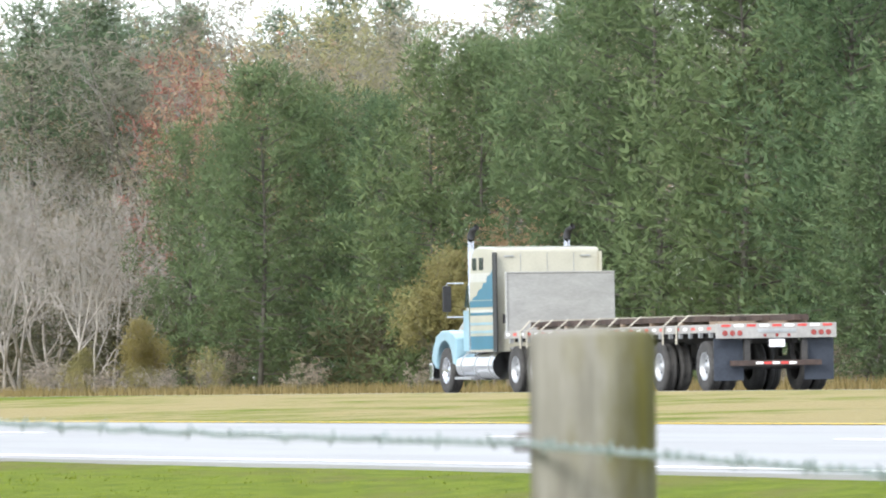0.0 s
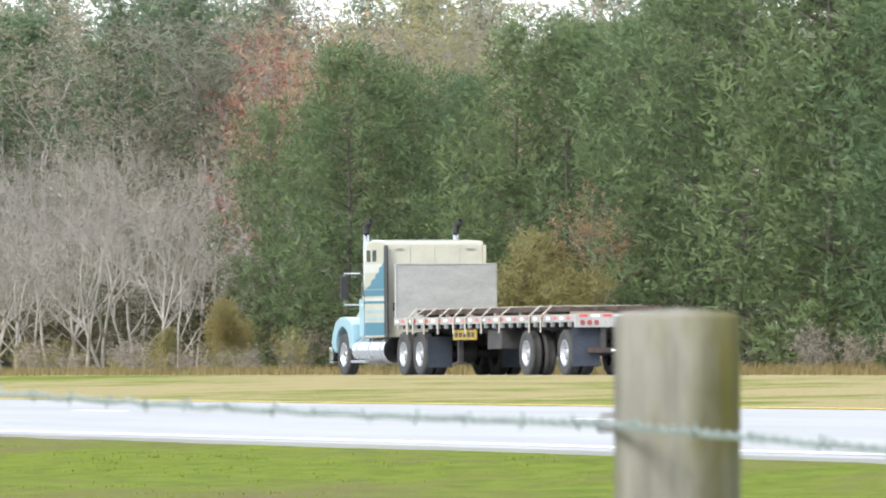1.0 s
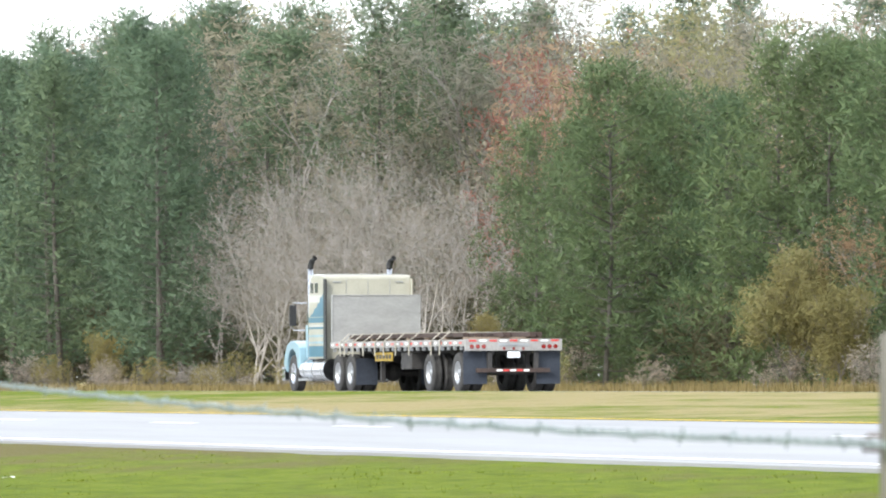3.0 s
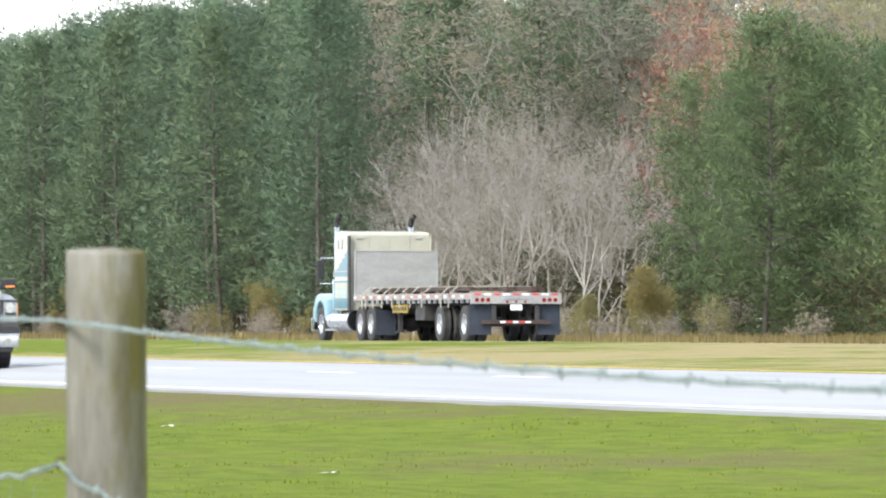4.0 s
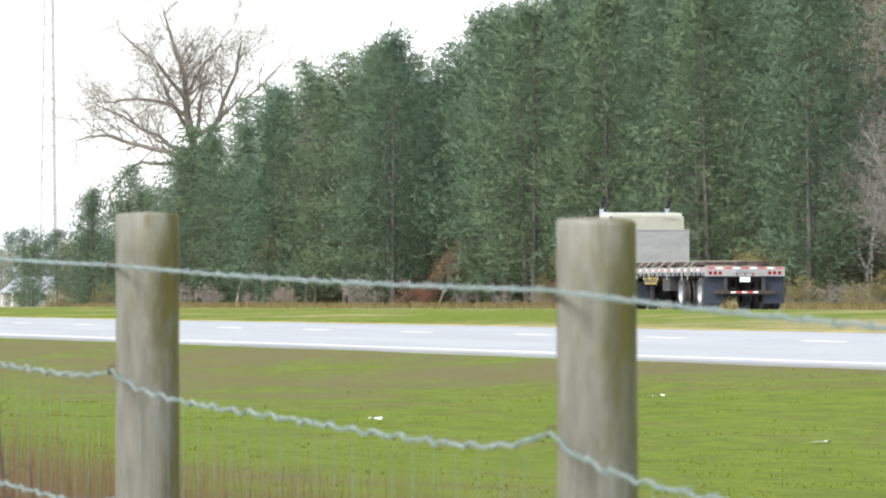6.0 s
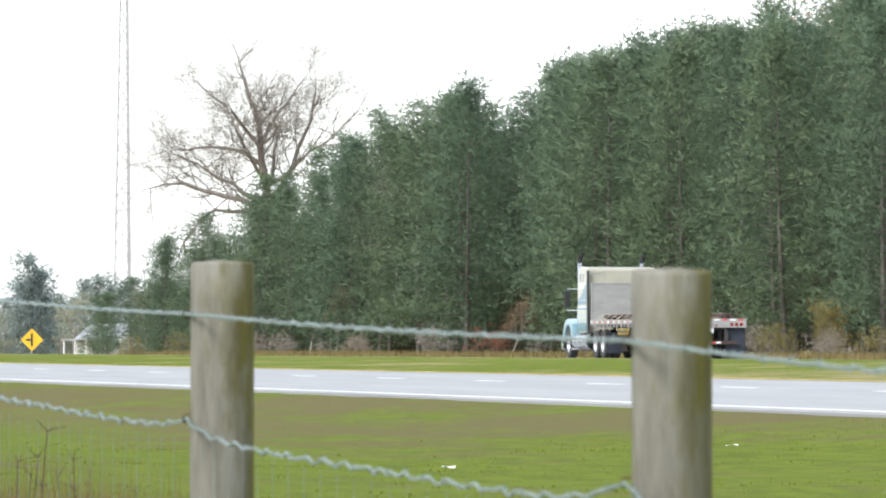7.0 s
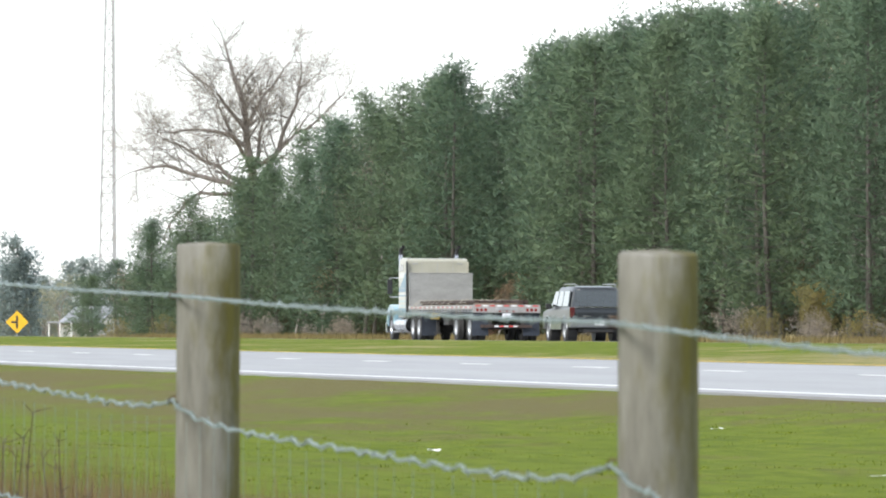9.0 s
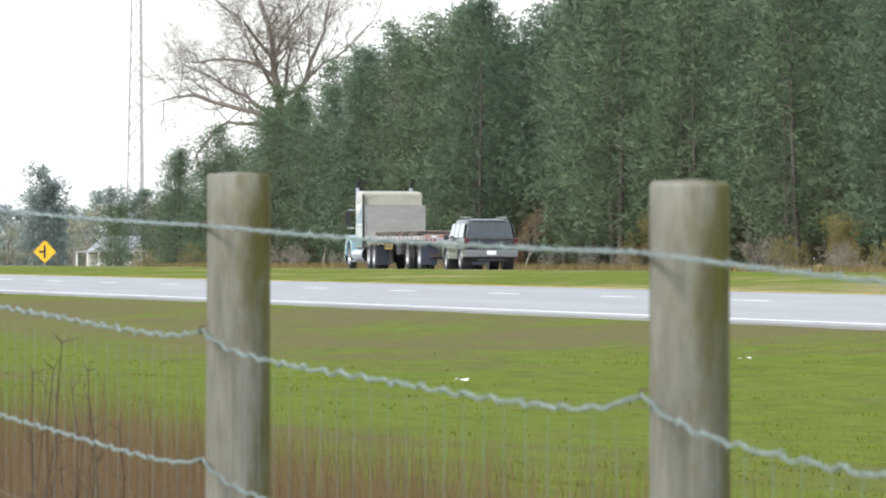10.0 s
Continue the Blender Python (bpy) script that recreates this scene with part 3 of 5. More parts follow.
# front row of young pines towards the east: bearing, depth, height
for az, y, hh, sq in [(-74.35, 70, 8.4, 1.0), (-73.85, 69, 9.7, 1.2), (-73.45, 71, 9.2, 1.1), (-74.0, 74, 8.6, 1.1), (-73.0, 72, 8.8, 1.2), (-72.62, 70, 10.0, 1.15), (-72.95, 76, 9.0, 1.1),
                      (-72.25, 71, 9.6, 1.2), (-71.8, 72, 9.8, 1.2), (-71.45, 70, 10.8, 1.2), (-71.0, 71, 12.0, 1.2), (-70.55, 69, 12.8, 1.2), (-70.1, 71, 13.5, 1.2), (-69.6, 69, 12.5, 1.25),
                      (-69.2, 72, 13.4, 1.2), (-68.6, 70, 13.0, 1.2), (-68.0, 72, 13.0, 1.2), (-67.2, 71, 13.0, 1.2), (-66.2, 72, 13.0, 1.2), (-71.3, 77, 12.5, 1.2), (-70.3, 78, 14, 1.2), (-69.3, 79, 14.5, 1.2), (-72.2, 78, 10.5, 1.2), (-73.5, 78, 9.4, 1.2)]:
    young.plant(at(az, y), y, hh / 10.0, squash=sq)
# the mixed wood behind them: its skyline stands about 2.4 degrees high
x = at(-64.5, 92)
while x > at(-77.4, 92):
    for y, kinds, el in ((84, (grey, grey, grey, orat, tall), 1.85), (94, (grey, grey, yelt, grey, orat), 2.26), (105, (tall, grey, grey, yelt, grey), 2.50), (99, (grey, yelt, grey), 2.40), (114, (tall,), 2.50)):
        if y == 84 and x > at(-73.0, 92):
            continue
        if x < at(-74.4, 92):
            kinds, el = ((grey, grey, orat, yelt, tall) if y < 104 else kinds), el * (1.12 if y == 84 else 1.0)
        if x > at(-73.4, 92):
            el *= 1.09
        g = rnd.choice(kinds)
        px, py = x * y / 92 + rnd.uniform(-1.8, 1.8), y + rnd.uniform(-3, 3)
        hh = 0.3 + math.hypot(px, py) * math.tan(radians(el)) * rnd.uniform(0.86, 1.06)
        ref = {id(grey): 14, id(orat): 12, id(tall): 15, id(yelt): 12}[id(g)]
        g.plant(px, py, hh / ref, squash=rnd.uniform(1.0, 1.25))
    x -= 4.2
# pale bare trees and budding ones between the pines
for az, y, hh, sq in [(-76.25, 68, 8.4, 1.0), (-76.0, 67, 9.2, 1.0), (-75.8, 70, 10.4, 1.0), (-75.55, 67, 9.6, 1.05), (-75.3, 69, 10.0, 1.0), (-75.05, 67, 8.4, 1.0), (-74.85, 70, 9.0, 0.9), (-75.65, 74, 11.0, 1.0), (-76.5, 72, 10.0, 1.0)]:
    white.plant(at(az, y), y, hh * 0.86 / 10.0, squash=sq)
for az, y, hh, g, ref in [(-74.36, 80, 12.2, redt, 11), (-74.02, 81, 12.6, redt, 11), (-73.6, 81, 12.2, orat, 12), (-72.7, 82, 12.4, grey, 14), (-73.85, 80, 12.0, grey, 14), (-74.9, 82, 12, orat, 12), (-74.7, 84, 11.4, orat, 12), (-75.2, 80, 12, orat, 12), (-73.15, 80, 12.4, yelt, 12), (-73.3, 82, 11, orat, 12),
                          (-72.0, 90, 13, orat, 12), (-76.75, 82, 15.2, grey, 14), (-76.3, 86, 15, grey, 14), (-75.9, 84, 14.5, grey, 14), (-74.5, 80, 12.5, grey, 14), (-76.6, 78, 14.3, white, 10)]:
    g.plant(at(az, y), y, hh / ref, squash=1.0)
for az, y, hh in [(-72.62, 66, 3.9), (-72.38, 67, 3.4), (-72.2, 66.5, 3.0), (-74.62, 66, 2.4), (-75.1, 66.5, 1.6), (-77.3, 67, 2.4), (-78.6, 67, 2.6)]:
    olive.plant(at(az, y), y, hh / 4.6, squash=0.9)
young.plant(at(-69.55, 66), 66, 0.62, squash=1.3)
young.plant(at(-69.2, 66.5), 66.5, 0.7, squash=1.3)
orat.plant(at(-72.1, 68), 68, 5.2 / 12, squash=1.2)
# the dark pine wood to the west, falling towards its far end
TOPS = [(-520, 4.6), (-507, 5.4), (-490, 7.2), (-467, 9.0), (-442, 11.3), (-425, 12.3), (-400, 13.9), (-370, 14.7), (-280, 15.0)]
x = at(-76.5, 70)
while x > -516:
    for y, k in ((69.5, 0.88), (75, 0.97), (81, 1.04)):
        px = x + rnd.uniform(-1.6, 1.6)
        hh = lerp_table(TOPS, px) * k * rnd.uniform(0.9, 1.05)
        bare = px > at(-77.6, 72) and y > 70 and rnd.random() < 0.42
        (grey if bare else tall).plant(px, y + rnd.uniform(-1.8, 1.8), hh / (14.0 if bare else 15.0), squash=rnd.uniform(1.15, 1.5) * (1.35 if px < -440 else 1.0))
    if rnd.random() < 0.12:
        grey.plant(x, 69.0, rnd.uniform(0.5, 0.85) * lerp_table(TOPS, x) / 14)
    if rnd.random() < 0.09 and x > -455:
        orat.plant(x, 67.5, rnd.uniform(3.0, 5.5) / 12)
    x -= 4.9 if x > -380 else 3.6
x = at(-66, 65)
while x > -515:
    brush.plant(x, 66.0 + rnd.uniform(-1.2, 2.0), rnd.uniform(0.35, 0.85), which=rnd.choice((0, 0, 0, 0, 0, 1, 2, 2)) if x > -440 else 2)
    x -= rnd.uniform(4.0, 11.0)

for k in range(15):
    brush.plant(at(-74.5 - 0.19 * k, 65.5), 65.5 + rnd.uniform(-0.6, 0.6), rnd.uniform(0.35, 0.7), which=k % 2 * 2, squash=1.2)

# shade-loving shrubs close the view under the trees
under = Grove([make_tree("shrub", *bare_meshes(390 + i, 2.6, 2, 0.4, up=0.1, spread=0.9, buds=12, bud=0.42, kids=(2, 3), stems=2), BARK_G, UNDER,
                         "dull green shrub in the shade under the trees", "shrub", "undergrowth") for i in range(3)])
x = at(-65, 72)
while x > -512:
    low = min(1.0, lerp_table(TOPS, x) / 12.0)
    if x < at(-74.5, 72):
        under.plant(x + rnd.uniform(-1, 1), 80.0 + rnd.uniform(-1, 1), low * rnd.uniform(0.9, 1.4), squash=1.5)
    under.plant(x + rnd.uniform(-1, 1), 72.5 + rnd.uniform(-1.2, 1.2), low * rnd.uniform(0.6, 1.2), squash=1.3)
    x -= 4.0


# ---------------------------------------------------------------- vehicles: shared
def paint(name, c, metal=0.0, rough=0.3, coat=0.6):
    return surface(name, tuple(v * 0.88 for v in c), tuple(min(1, v * 1.08) for v in c), 1.3, rough, metal, coat=coat, fine=25)


RUBBER = surface("tyre_rubber", (0.022, 0.021, 0.021), (0.055, 0.053, 0.050), 6.0, 0.85, bump=0.3)
BLACK = surface("black_plastic", (0.012, 0.012, 0.013), (0.03, 0.03, 0.032), 8.0, 0.55)
FLAP = surface("mudflap_rubber", (0.014, 0.019, 0.030), (0.034, 0.042, 0.058), 2.0, 0.7)
FRAME = surface("grimy_steel", (0.02, 0.02, 0.022), (0.06, 0.055, 0.05), 3.0, 0.75)
CHROME = surface("chrome", (0.50, 0.51, 0.53), (0.66, 0.67, 0.68), 5.0, 0.16, 1.0)
ALU = surface("dull_aluminium", (0.32, 0.33, 0.34), (0.46, 0.47, 0.48), 2.0, 0.45, 0.7, bump=0.1)
ALU_HB = surface("brushed_headboard", (0.24, 0.24, 0.232), (0.33, 0.33, 0.32), 1.2, 0.6, 0.1, bump=0.1, stretch=(1, 1, 3))
ALU_P = surface("trailer_rail", (0.25, 0.24, 0.23), (0.38, 0.365, 0.35), 2.0, 0.5, 0.2)
RED = surface("red_reflector", (0.45, 0.03, 0.03), (0.60, 0.07, 0.06), 9.0, 0.3)
WHITE_R = surface("white_reflector", (0.72, 0.72, 0.72), (0.84, 0.84, 0.84), 9.0, 0.35)
LAMP_R = surface("red_lamp_lens", (0.17, 0.012, 0.012), (0.27, 0.022, 0.02), 9.0, 0.15, coat=0.8)
LAMP_D = surface("dark_lamp_lens", (0.055, 0.010, 0.012), (0.10, 0.018, 0.018), 9.0, 0.15, coat=0.8)
AMBER = surface("amber_lens", (0.55, 0.15, 0.02), (0.70, 0.23, 0.03), 9.0, 0.15, coat=0.8)
LENS = surface("clear_lamp_lens", (0.24, 0.25, 0.26), (0.42, 0.43, 0.44), 9.0, 0.10, 0.4, coat=1.0)
GLASS = surface("tinted_glass", (0.020, 0.028, 0.030), (0.035, 0.045, 0.048), 1.0, 0.04, coat=1.0)
# paler than the tinted glass: reflected sky is put into this base colour
SCREEN = surface("windscreen_glass", (0.085, 0.115, 0.115), (0.13, 0.165, 0.165), 0.8, 0.05, coat=1.0)
SIGN_Y = surface("yellow_sign", (0.62, 0.34, 0.01), (0.80, 0.47, 0.02), 4.0, 0.5)
CREAM = paint("cream_paint", (0.40, 0.385, 0.315))
WHITE = paint("white_truck_paint", (0.50, 0.50, 0.475))
BLUE = paint("blue_truck_paint", (0.03, 0.15, 0.235))
BOARD_Y = surface("faded_yellow_board", (0.24, 0.16, 0.02), (0.36, 0.25, 0.04), 4.0, 0.7)
LBLUE = paint("light_blue_paint", (0.24, 0.38, 0.45))
STEEL_L = surface("rusty_bars", (0.028, 0.020, 0.018), (0.075, 0.048, 0.038), 5.0, 0.8, bump=0.3)
WOOD_L = surface("deck_boards", (0.16, 0.12, 0.09), (0.30, 0.24, 0.18), 3.0, 0.85, stretch=(0.1, 1, 1))
STRAP = surface("webbing_strap", (0.28, 0.26, 0.21), (0.40, 0.37, 0.31), 20.0, 0.9)
GREY_P = paint("dark_grey_car_paint", (0.052, 0.050, 0.050), 0.35, 0.33, 0.4)
GREEN_P = paint("dark_green_car_paint", (0.014, 0.018, 0.021), 0.2, 0.32, 0.45)
SILVER_P = paint("silver_cladding", (0.20, 0.205, 0.21), 0.5, 0.35, 0.6)
RIM_D = surface("dusty_rim", (0.13, 0.13, 0.13), (0.24, 0.24, 0.24), 6.0, 0.45, 0.5)
PLATE = surface("number_plate", (0.66, 0.67, 0.70), (0.78, 0.79, 0.82), 9.0, 0.5)
PLATE_B = surface("plate_mark", (0.26, 0.24, 0.36), (0.34, 0.31, 0.44), 9.0, 0.5)
SPIN = []


def bm_lathe(bm, profile, seg=28):
    """Turns (radius, y) points about the y axis."""
    rings = []
    for r, y in profile:
        rings.append([bm.verts.new((r * math.cos(2 * math.pi * k / seg), y, r * math.sin(2 * math.pi * k / seg))) for k in range(seg)])
    fs = []
    for a, b in zip(rings, rings[1:]):
        for k in range(seg):
            q = (k + 1) % seg
            fs.append(bm.faces.new((a[k], a[q], b[q], b[k])))
    bmesh.ops.recalc_face_normals(bm, faces=fs)


def bm_loft(bm, sections, cap=True):
    """Skins closed rings of points."""
    rings = [[bm.verts.new(p) for p in s] for s in sections]
    n = len(rings[0])
    fs = []
    for a, b in zip(rings, rings[1:]):
        for k in range(n):
            fs.append(bm.faces.new((a[k], a[(k + 1) % n], b[(k + 1) % n], b[k])))
    if cap:
        fs += [bm.faces.new(list(reversed(rings[0]))), bm.faces.new(rings[-1])]
    bmesh.ops.recalc_face_normals(bm, faces=fs)


def rounded(cx, cy, hx, hy, z, n=24, power=5.0):
    """A rounded rectangle at height z."""
    pts = []
    for k in range(n):
        w = 2 * math.pi * (k + 0.5) / n
        c, s = math.cos(w), math.sin(w)
        pts.append((cx + hx * math.copysign(abs(c) ** (2 / power), c), cy + hy * math.copysign(abs(s) ** (2 / power), s), z))
    return pts


def bm_plate(bm, corners, thick):
    """A flat panel of four corners with thickness behind it."""
    c = [Vector(p) for p in corners]
    n = (c[1] - c[0]).cross(c[2] - c[0]).normalized() * thick
    a = [bm.verts.new(p) for p in c]
    b = [bm.verts.new(p - n) for p in c]
    fs = [bm.faces.new(a), bm.faces.new(list(reversed(b)))]
    m = len(c)
    for i in range(m):
        fs.append(bm.faces.new((a[i], b[i], b[(i + 1) % m], a[(i + 1) % m])))
    bmesh.ops.recalc_face_normals(bm, faces=fs)


def bulge(bm, levels, mid, half, depth):
    """Rounds flat flanks: cuts them at the given heights and draws them in above and below mid."""
    for z in levels:
        bmesh.ops.bisect_plane(bm, geom=bm.verts[:] + bm.edges[:] + bm.faces[:], plane_co=(0, 0, z), plane_no=(0, 0, 1))
    for v in bm.verts:
        k = (v.co.z - mid) / half
        v.co.y *= 1 - depth * k * k


def box_part(name, lo, hi, mat, parent, label="", bevel=0.0):
    bm = bmesh.new()
    bm_box(bm, lo, hi, bevel)
    return part(name, bm, mat, parent, label)


def plate_part(name, corners, mat, parent, label="", thick=0.02):
    bm = bmesh.new()
    bm_plate(bm, corners, thick)
    return part(name, bm, mat, parent, label)


def wheel(parent, x, y, r, w, rim_mat, dual=False, out=-1, spokes=8, rim=0.56, travel=None):
    """A tyre with a rim; out is the side that it faces."""
    bm = bmesh.new()
    for k in range(2 if dual else 1):
        o = -out * k * (w + 0.05)
        bm_lathe(bm, [(r * rim, o - w * .42), (r * 0.80, o - w * .50), (r * 0.95, o - w * .46), (r, o - w * .36), (r, o - w * .12), (r * .985, o - w * .10), (r * .985, o - w * .06), (r, o - w * .04),
                      (r, o + w * .04), (r * .985, o + w * .06), (r * .985, o + w * .10), (r, o + w * .12), (r, o + w * .36), (r * 0.95, o + w * .46), (r * 0.80, o + w * .50), (r * rim, o + w * .42), (r * rim, o - w * .42)], 32)
    t = part("tyre", bm, RUBBER, None, smooth=True)
    hub = new("wheel")
    hub.parent = parent
    t.parent = hub
    bm = bmesh.new()
    f = out * w * 0.5
    bm_lathe(bm, [(0.001, f * 0.62), (r * .16, f * 0.62), (r * .18, f * 0.35), (r * .34, f * 0.10), (r * .44, f * 0.25), (r * (rim - .04), f * 0.55), (r * (rim - .02), f * 0.9), (r * rim, f * 0.92), (r * rim, -f * 0.8)], 28)
    part("rim", bm, rim_mat, hub, "bright metal wheel rim", smooth=True)
    bm = bmesh.new()
    for k in range(spokes):
        a = 2 * math.pi * k / spokes
        c = Vector((math.cos(a), 0, math.sin(a)))
        bm_tube(bm, c * r * .37 + Vector((0, f * 0.22, 0)), c * r * .37 + Vector((0, f * 0.05, 0)), r * .055, seg=8)
    part("hand_hole", bm, BLACK, hub, "dark hole in the rim")
    hub.location = (x, y, r)
    SPIN.append((hub, x, y, r, travel))
    return hub


# ---------------------------------------------------------------- the flatbed truck (drives towards -x)
def truck_x(t):
    return 0.00712640 * t ** 3 - 0.23078420 * t * t - 14.8486582 * t - 175.735


def pickup_x(t):
    return -109.70 + 28.3 * (t - 5.5)


def suv_x(t):
    return -294.6 - 25.3 * (t - 10.0)


def build_truck():
    T = thing("flatbed_truck", "white and blue tractor unit hauling a long aluminium flatbed trailer", "truck")
    L = -1  # the side towards the near road
    # trailer deck
    bm = bmesh.new()
    for y in (-1.3, 1.18):
        bm_box(bm, (2.85, y, 1.20), (16.9, y + 0.12, 1.37), 0.015)
    deck_rail = part("side_rail", bm, ALU_P, T, "pale aluminium side rail")
    n = 14
    bm = bmesh.new()
    for k in range(n):
        y = -1.17 + k * (2.34 / n)
        bm_box(bm, (2.86, y + 0.006, 1.30), (16.88, y + 2.34 / n - 0.006, 1.352))
    part("deck_boards", bm, WOOD_L, T, "worn timber deck boards")
    for k in range(28):
        x = 3.0 + k * 0.495
        box_part("reflective_tape", (x, L * 1.304, 1.262), (x + 0.24, L * 1.298, 1.318), RED if k % 2 else WHITE_R, deck_rail)
    for k in range(22):
        x = 3.3 + k * 0.63
        box_part("stake_pocket", (x, L * 1.33, 1.10), (x + 0.07, L * 1.25, 1.21), ALU, deck_rail)
    # headboard
    hb = box_part("headboard", (2.85, -1.26, 1.36), (2.93, 1.26, 2.66), ALU_HB, T, "dull aluminium headboard", 0.02)
    for y in (-1.27, 1.21):
        box_part("headboard_post", (2.84, y, 1.36), (2.95, y + 0.03, 2.66), ALU_HB, hb, bevel=0.01)
    box_part("top_rail", (2.84, -1.26, 2.64), (2.945, 1.26, 2.672), ALU_HB, hb, bevel=0.01)
    # underframe
    for y in (-0.55, 0.43):
        box_part("main_beam", (3.2, y, 0.98), (16.7, y + 0.12, 1.30), FRAME, T, "grimy steel main beam")
    bm = bmesh.new()
    for k in range(26):
        bm_box(bm, (3.3 + k * 0.53, -1.2, 1.12), (3.38 + k * 0.53, 1.2, 1.29))
    part("cross_members", bm, FRAME, T)
    for y in (-0.85, 0.75):
        bm = bmesh.new()
        bm_box(bm, (6.55, y, 0.32), (6.67, y + 0.12, 1.12), 0.01)
        bm_box(bm, (6.46, y - 0.06, 0.27), (6.76, y + 0.18, 0.32))
        part("landing_leg", bm, FRAME, T, "steel landing leg")
    box_part("tool_box", (9.9, -1.15, 0.62), (11.0, -0.55, 1.05), FRAME, T, "dark steel tool box", 0.02)
    box_part("spare_rack", (10.2, 0.3, 0.55), (12.0, 1.1, 1.0), FRAME, T, bevel=0.03)
    warn = box_part("warning_board", (7.5, -1.24, 0.84), (9.3, -1.21, 1.07), BOARD_Y, T, "yellow board with dark marks")
    for k in range(5):
        box_part("mark", (7.64 + k * 0.33, -1.246, 0.90), (7.86 + k * 0.33, -1.24, 1.01), BLACK, warn)
    # suspension and wheels of the trailer
    for ax in (13.2, 16.05):
        bm = bmesh.new()
        bm_tube(bm, (ax, -1.1, 0.52), (ax, 1.1, 0.52), 0.07, seg=10)
        for y in (-0.5, 0.5):
            bm_box(bm, (ax - 0.5, y - 0.06, 0.62), (ax + 0.5, y + 0.06, 0.72))
            bm_box(bm, (ax - 0.45, y - 0.05, 0.7), (ax - 0.3, y + 0.05, 1.0))
            bm_box(bm, (ax + 0.3, y - 0.05, 0.7), (ax + 0.45, y + 0.05, 1.0))
        part("trailer_axle", bm, FRAME, T)
        for s in (-1, 1):
            wheel(T, ax, s * 1.14, 0.52, 0.27, ALU, True, s, 10, travel=truck_x)
    # tail
    tail = box_part("tail_panel", (16.88, -1.3, 1.08), (16.96, 1.3, 1.385), ALU_P, T, "aluminium tail panel with lamps and reflective tape", 0.01)
    for k in range(9):
        y = -1.2 + k * 0.275
        box_part("reflective_tape", (16.958, y, 1.318), (16.966, y + 0.2, 1.366), WHITE_R if k % 2 else RED, tail)
    for s in (-1, 1):
        for k in range(3):
            bm = bmesh.new()
            y = s * (0.80 + 0.16 * k)
            bm_tube(bm, (16.95, y, 1.19), (16.975, y, 1.19), 0.062, 0.055, 16)
            part("tail_lamp", bm, LAMP_R, tail, "round red tail lamp")
    box_part("lamp_bar", (16.955, -0.42, 1.20), (16.972, 0.42, 1.27), ALU, tail, bevel=0.005)
    for y in (-0.26, 0.0, 0.26):
        bm = bmesh.new()
        bm_tube(bm, (16.95, y, 1.14), (16.97, y, 1.14), 0.035, seg=12)
        part("marker_lamp", bm, LAMP_R, tail)
    box_part("number_plate", (16.955, -0.17, 0.90), (16.97, 0.17, 1.06), PLATE, tail, "small white plate")
    for s in (-1, 1):
        box_part("bumper_post", (16.80, s * 0.62 - 0.06, 0.60), (16.90, s * 0.62 + 0.06, 1.08), FRAME, T)
        bm = bmesh.new()
        bm_box(bm, (16.74, min(s * 0.66, s * 1.3), 0.22), (16.765, max(s * 0.66, s * 1.3), 1.08), 0.008)
        part("mudflap", bm, FLAP, T, "blue-black rubber mudflap")
        box_part("mudflap", (5.36, min(s * 0.62, s * 1.22), 0.20), (5.385, max(s * 0.62, s * 1.22), 0.92), FLAP, T, "blue-black rubber mudflap", 0.006)
    bump = box_part("rear_bumper", (16.82, -0.98, 0.52), (16.93, 0.98, 0.63), STEEL_L, T, "rusty under-run bumper", 0.01)
    for k in range(5):
        box_part("reflective_tape", (16.928, -0.45 + 0.18 * k, 0.55), (16.936, -0.29 + 0.18 * k, 0.60), RED if k % 2 else WHITE_R, bump)
    # load: long bars on dunnage, held by straps
    r = random.Random(3)
    for k in range(7):
        x = 4.4 + k * 1.9
        box_part("dunnage", (x, -1.05, 1.354), (x + 0.1, 1.05, 1.44), WOOD_L, T, "timber dunnage")
    for k in range(9):
        y = -1.02 + k * 0.23
        x0, x1 = 4.0 + r.uniform(-0.3, 0.5), 15.9 + r.uniform(-1.2, 0.7)
        box_part("steel_bar", (x0, y, 1.442), (x1, y + r.uniform(0.12, 0.19), 1.52 + r.uniform(0, 0.05)), STEEL_L, T, "long rusty steel bar", 0.006)
    for k, x in enumerate((3.9, 4.6, 5.5, 6.6, 7.6, 8.7, 9.9, 11.4, 13.6, 14.5)):
        bm = bmesh.new()
        lean = r.uniform(-0.12, 0.2)
        bm_box(bm, (x, -1.06, 1.575), (x + 0.09, 1.05, 1.585))
        for s in (-1, 1):
            bm_plate(bm, [(x, s * 1.05, 1.585), (x + 0.09, s * 1.05, 1.585), (x + 0.09 + lean, s * 1.338, 1.34), (x + lean, s * 1.338, 1.34)], 0.01)
            bm_box(bm, (x + lean, s * 1.34 - 0.006, 0.98), (x + lean + 0.09, s * 1.34 + 0.006, 1.35))
        part("load_strap", bm, STRAP, T, "webbing strap over the load")
    # tractor frame
    for y in (-0.48, 0.38):
        box_part("frame_rail", (-2.4, y, 0.72), (5.3, y + 0.1, 0.98), FRAME, T)
    for ax in (3.3, 4.65):
        bm = bmesh.new()
        bm_tube(bm, (ax, -1.05, 0.52), (ax, 1.05, 0.52), 0.09, seg=10)
        bmesh.ops.create_uvsphere(bm, u_segments=12, v_segments=8, radius=0.26, matrix=Matrix.Translation((ax, 0, 0.55)))
        part("drive_axle", bm, FRAME, T)
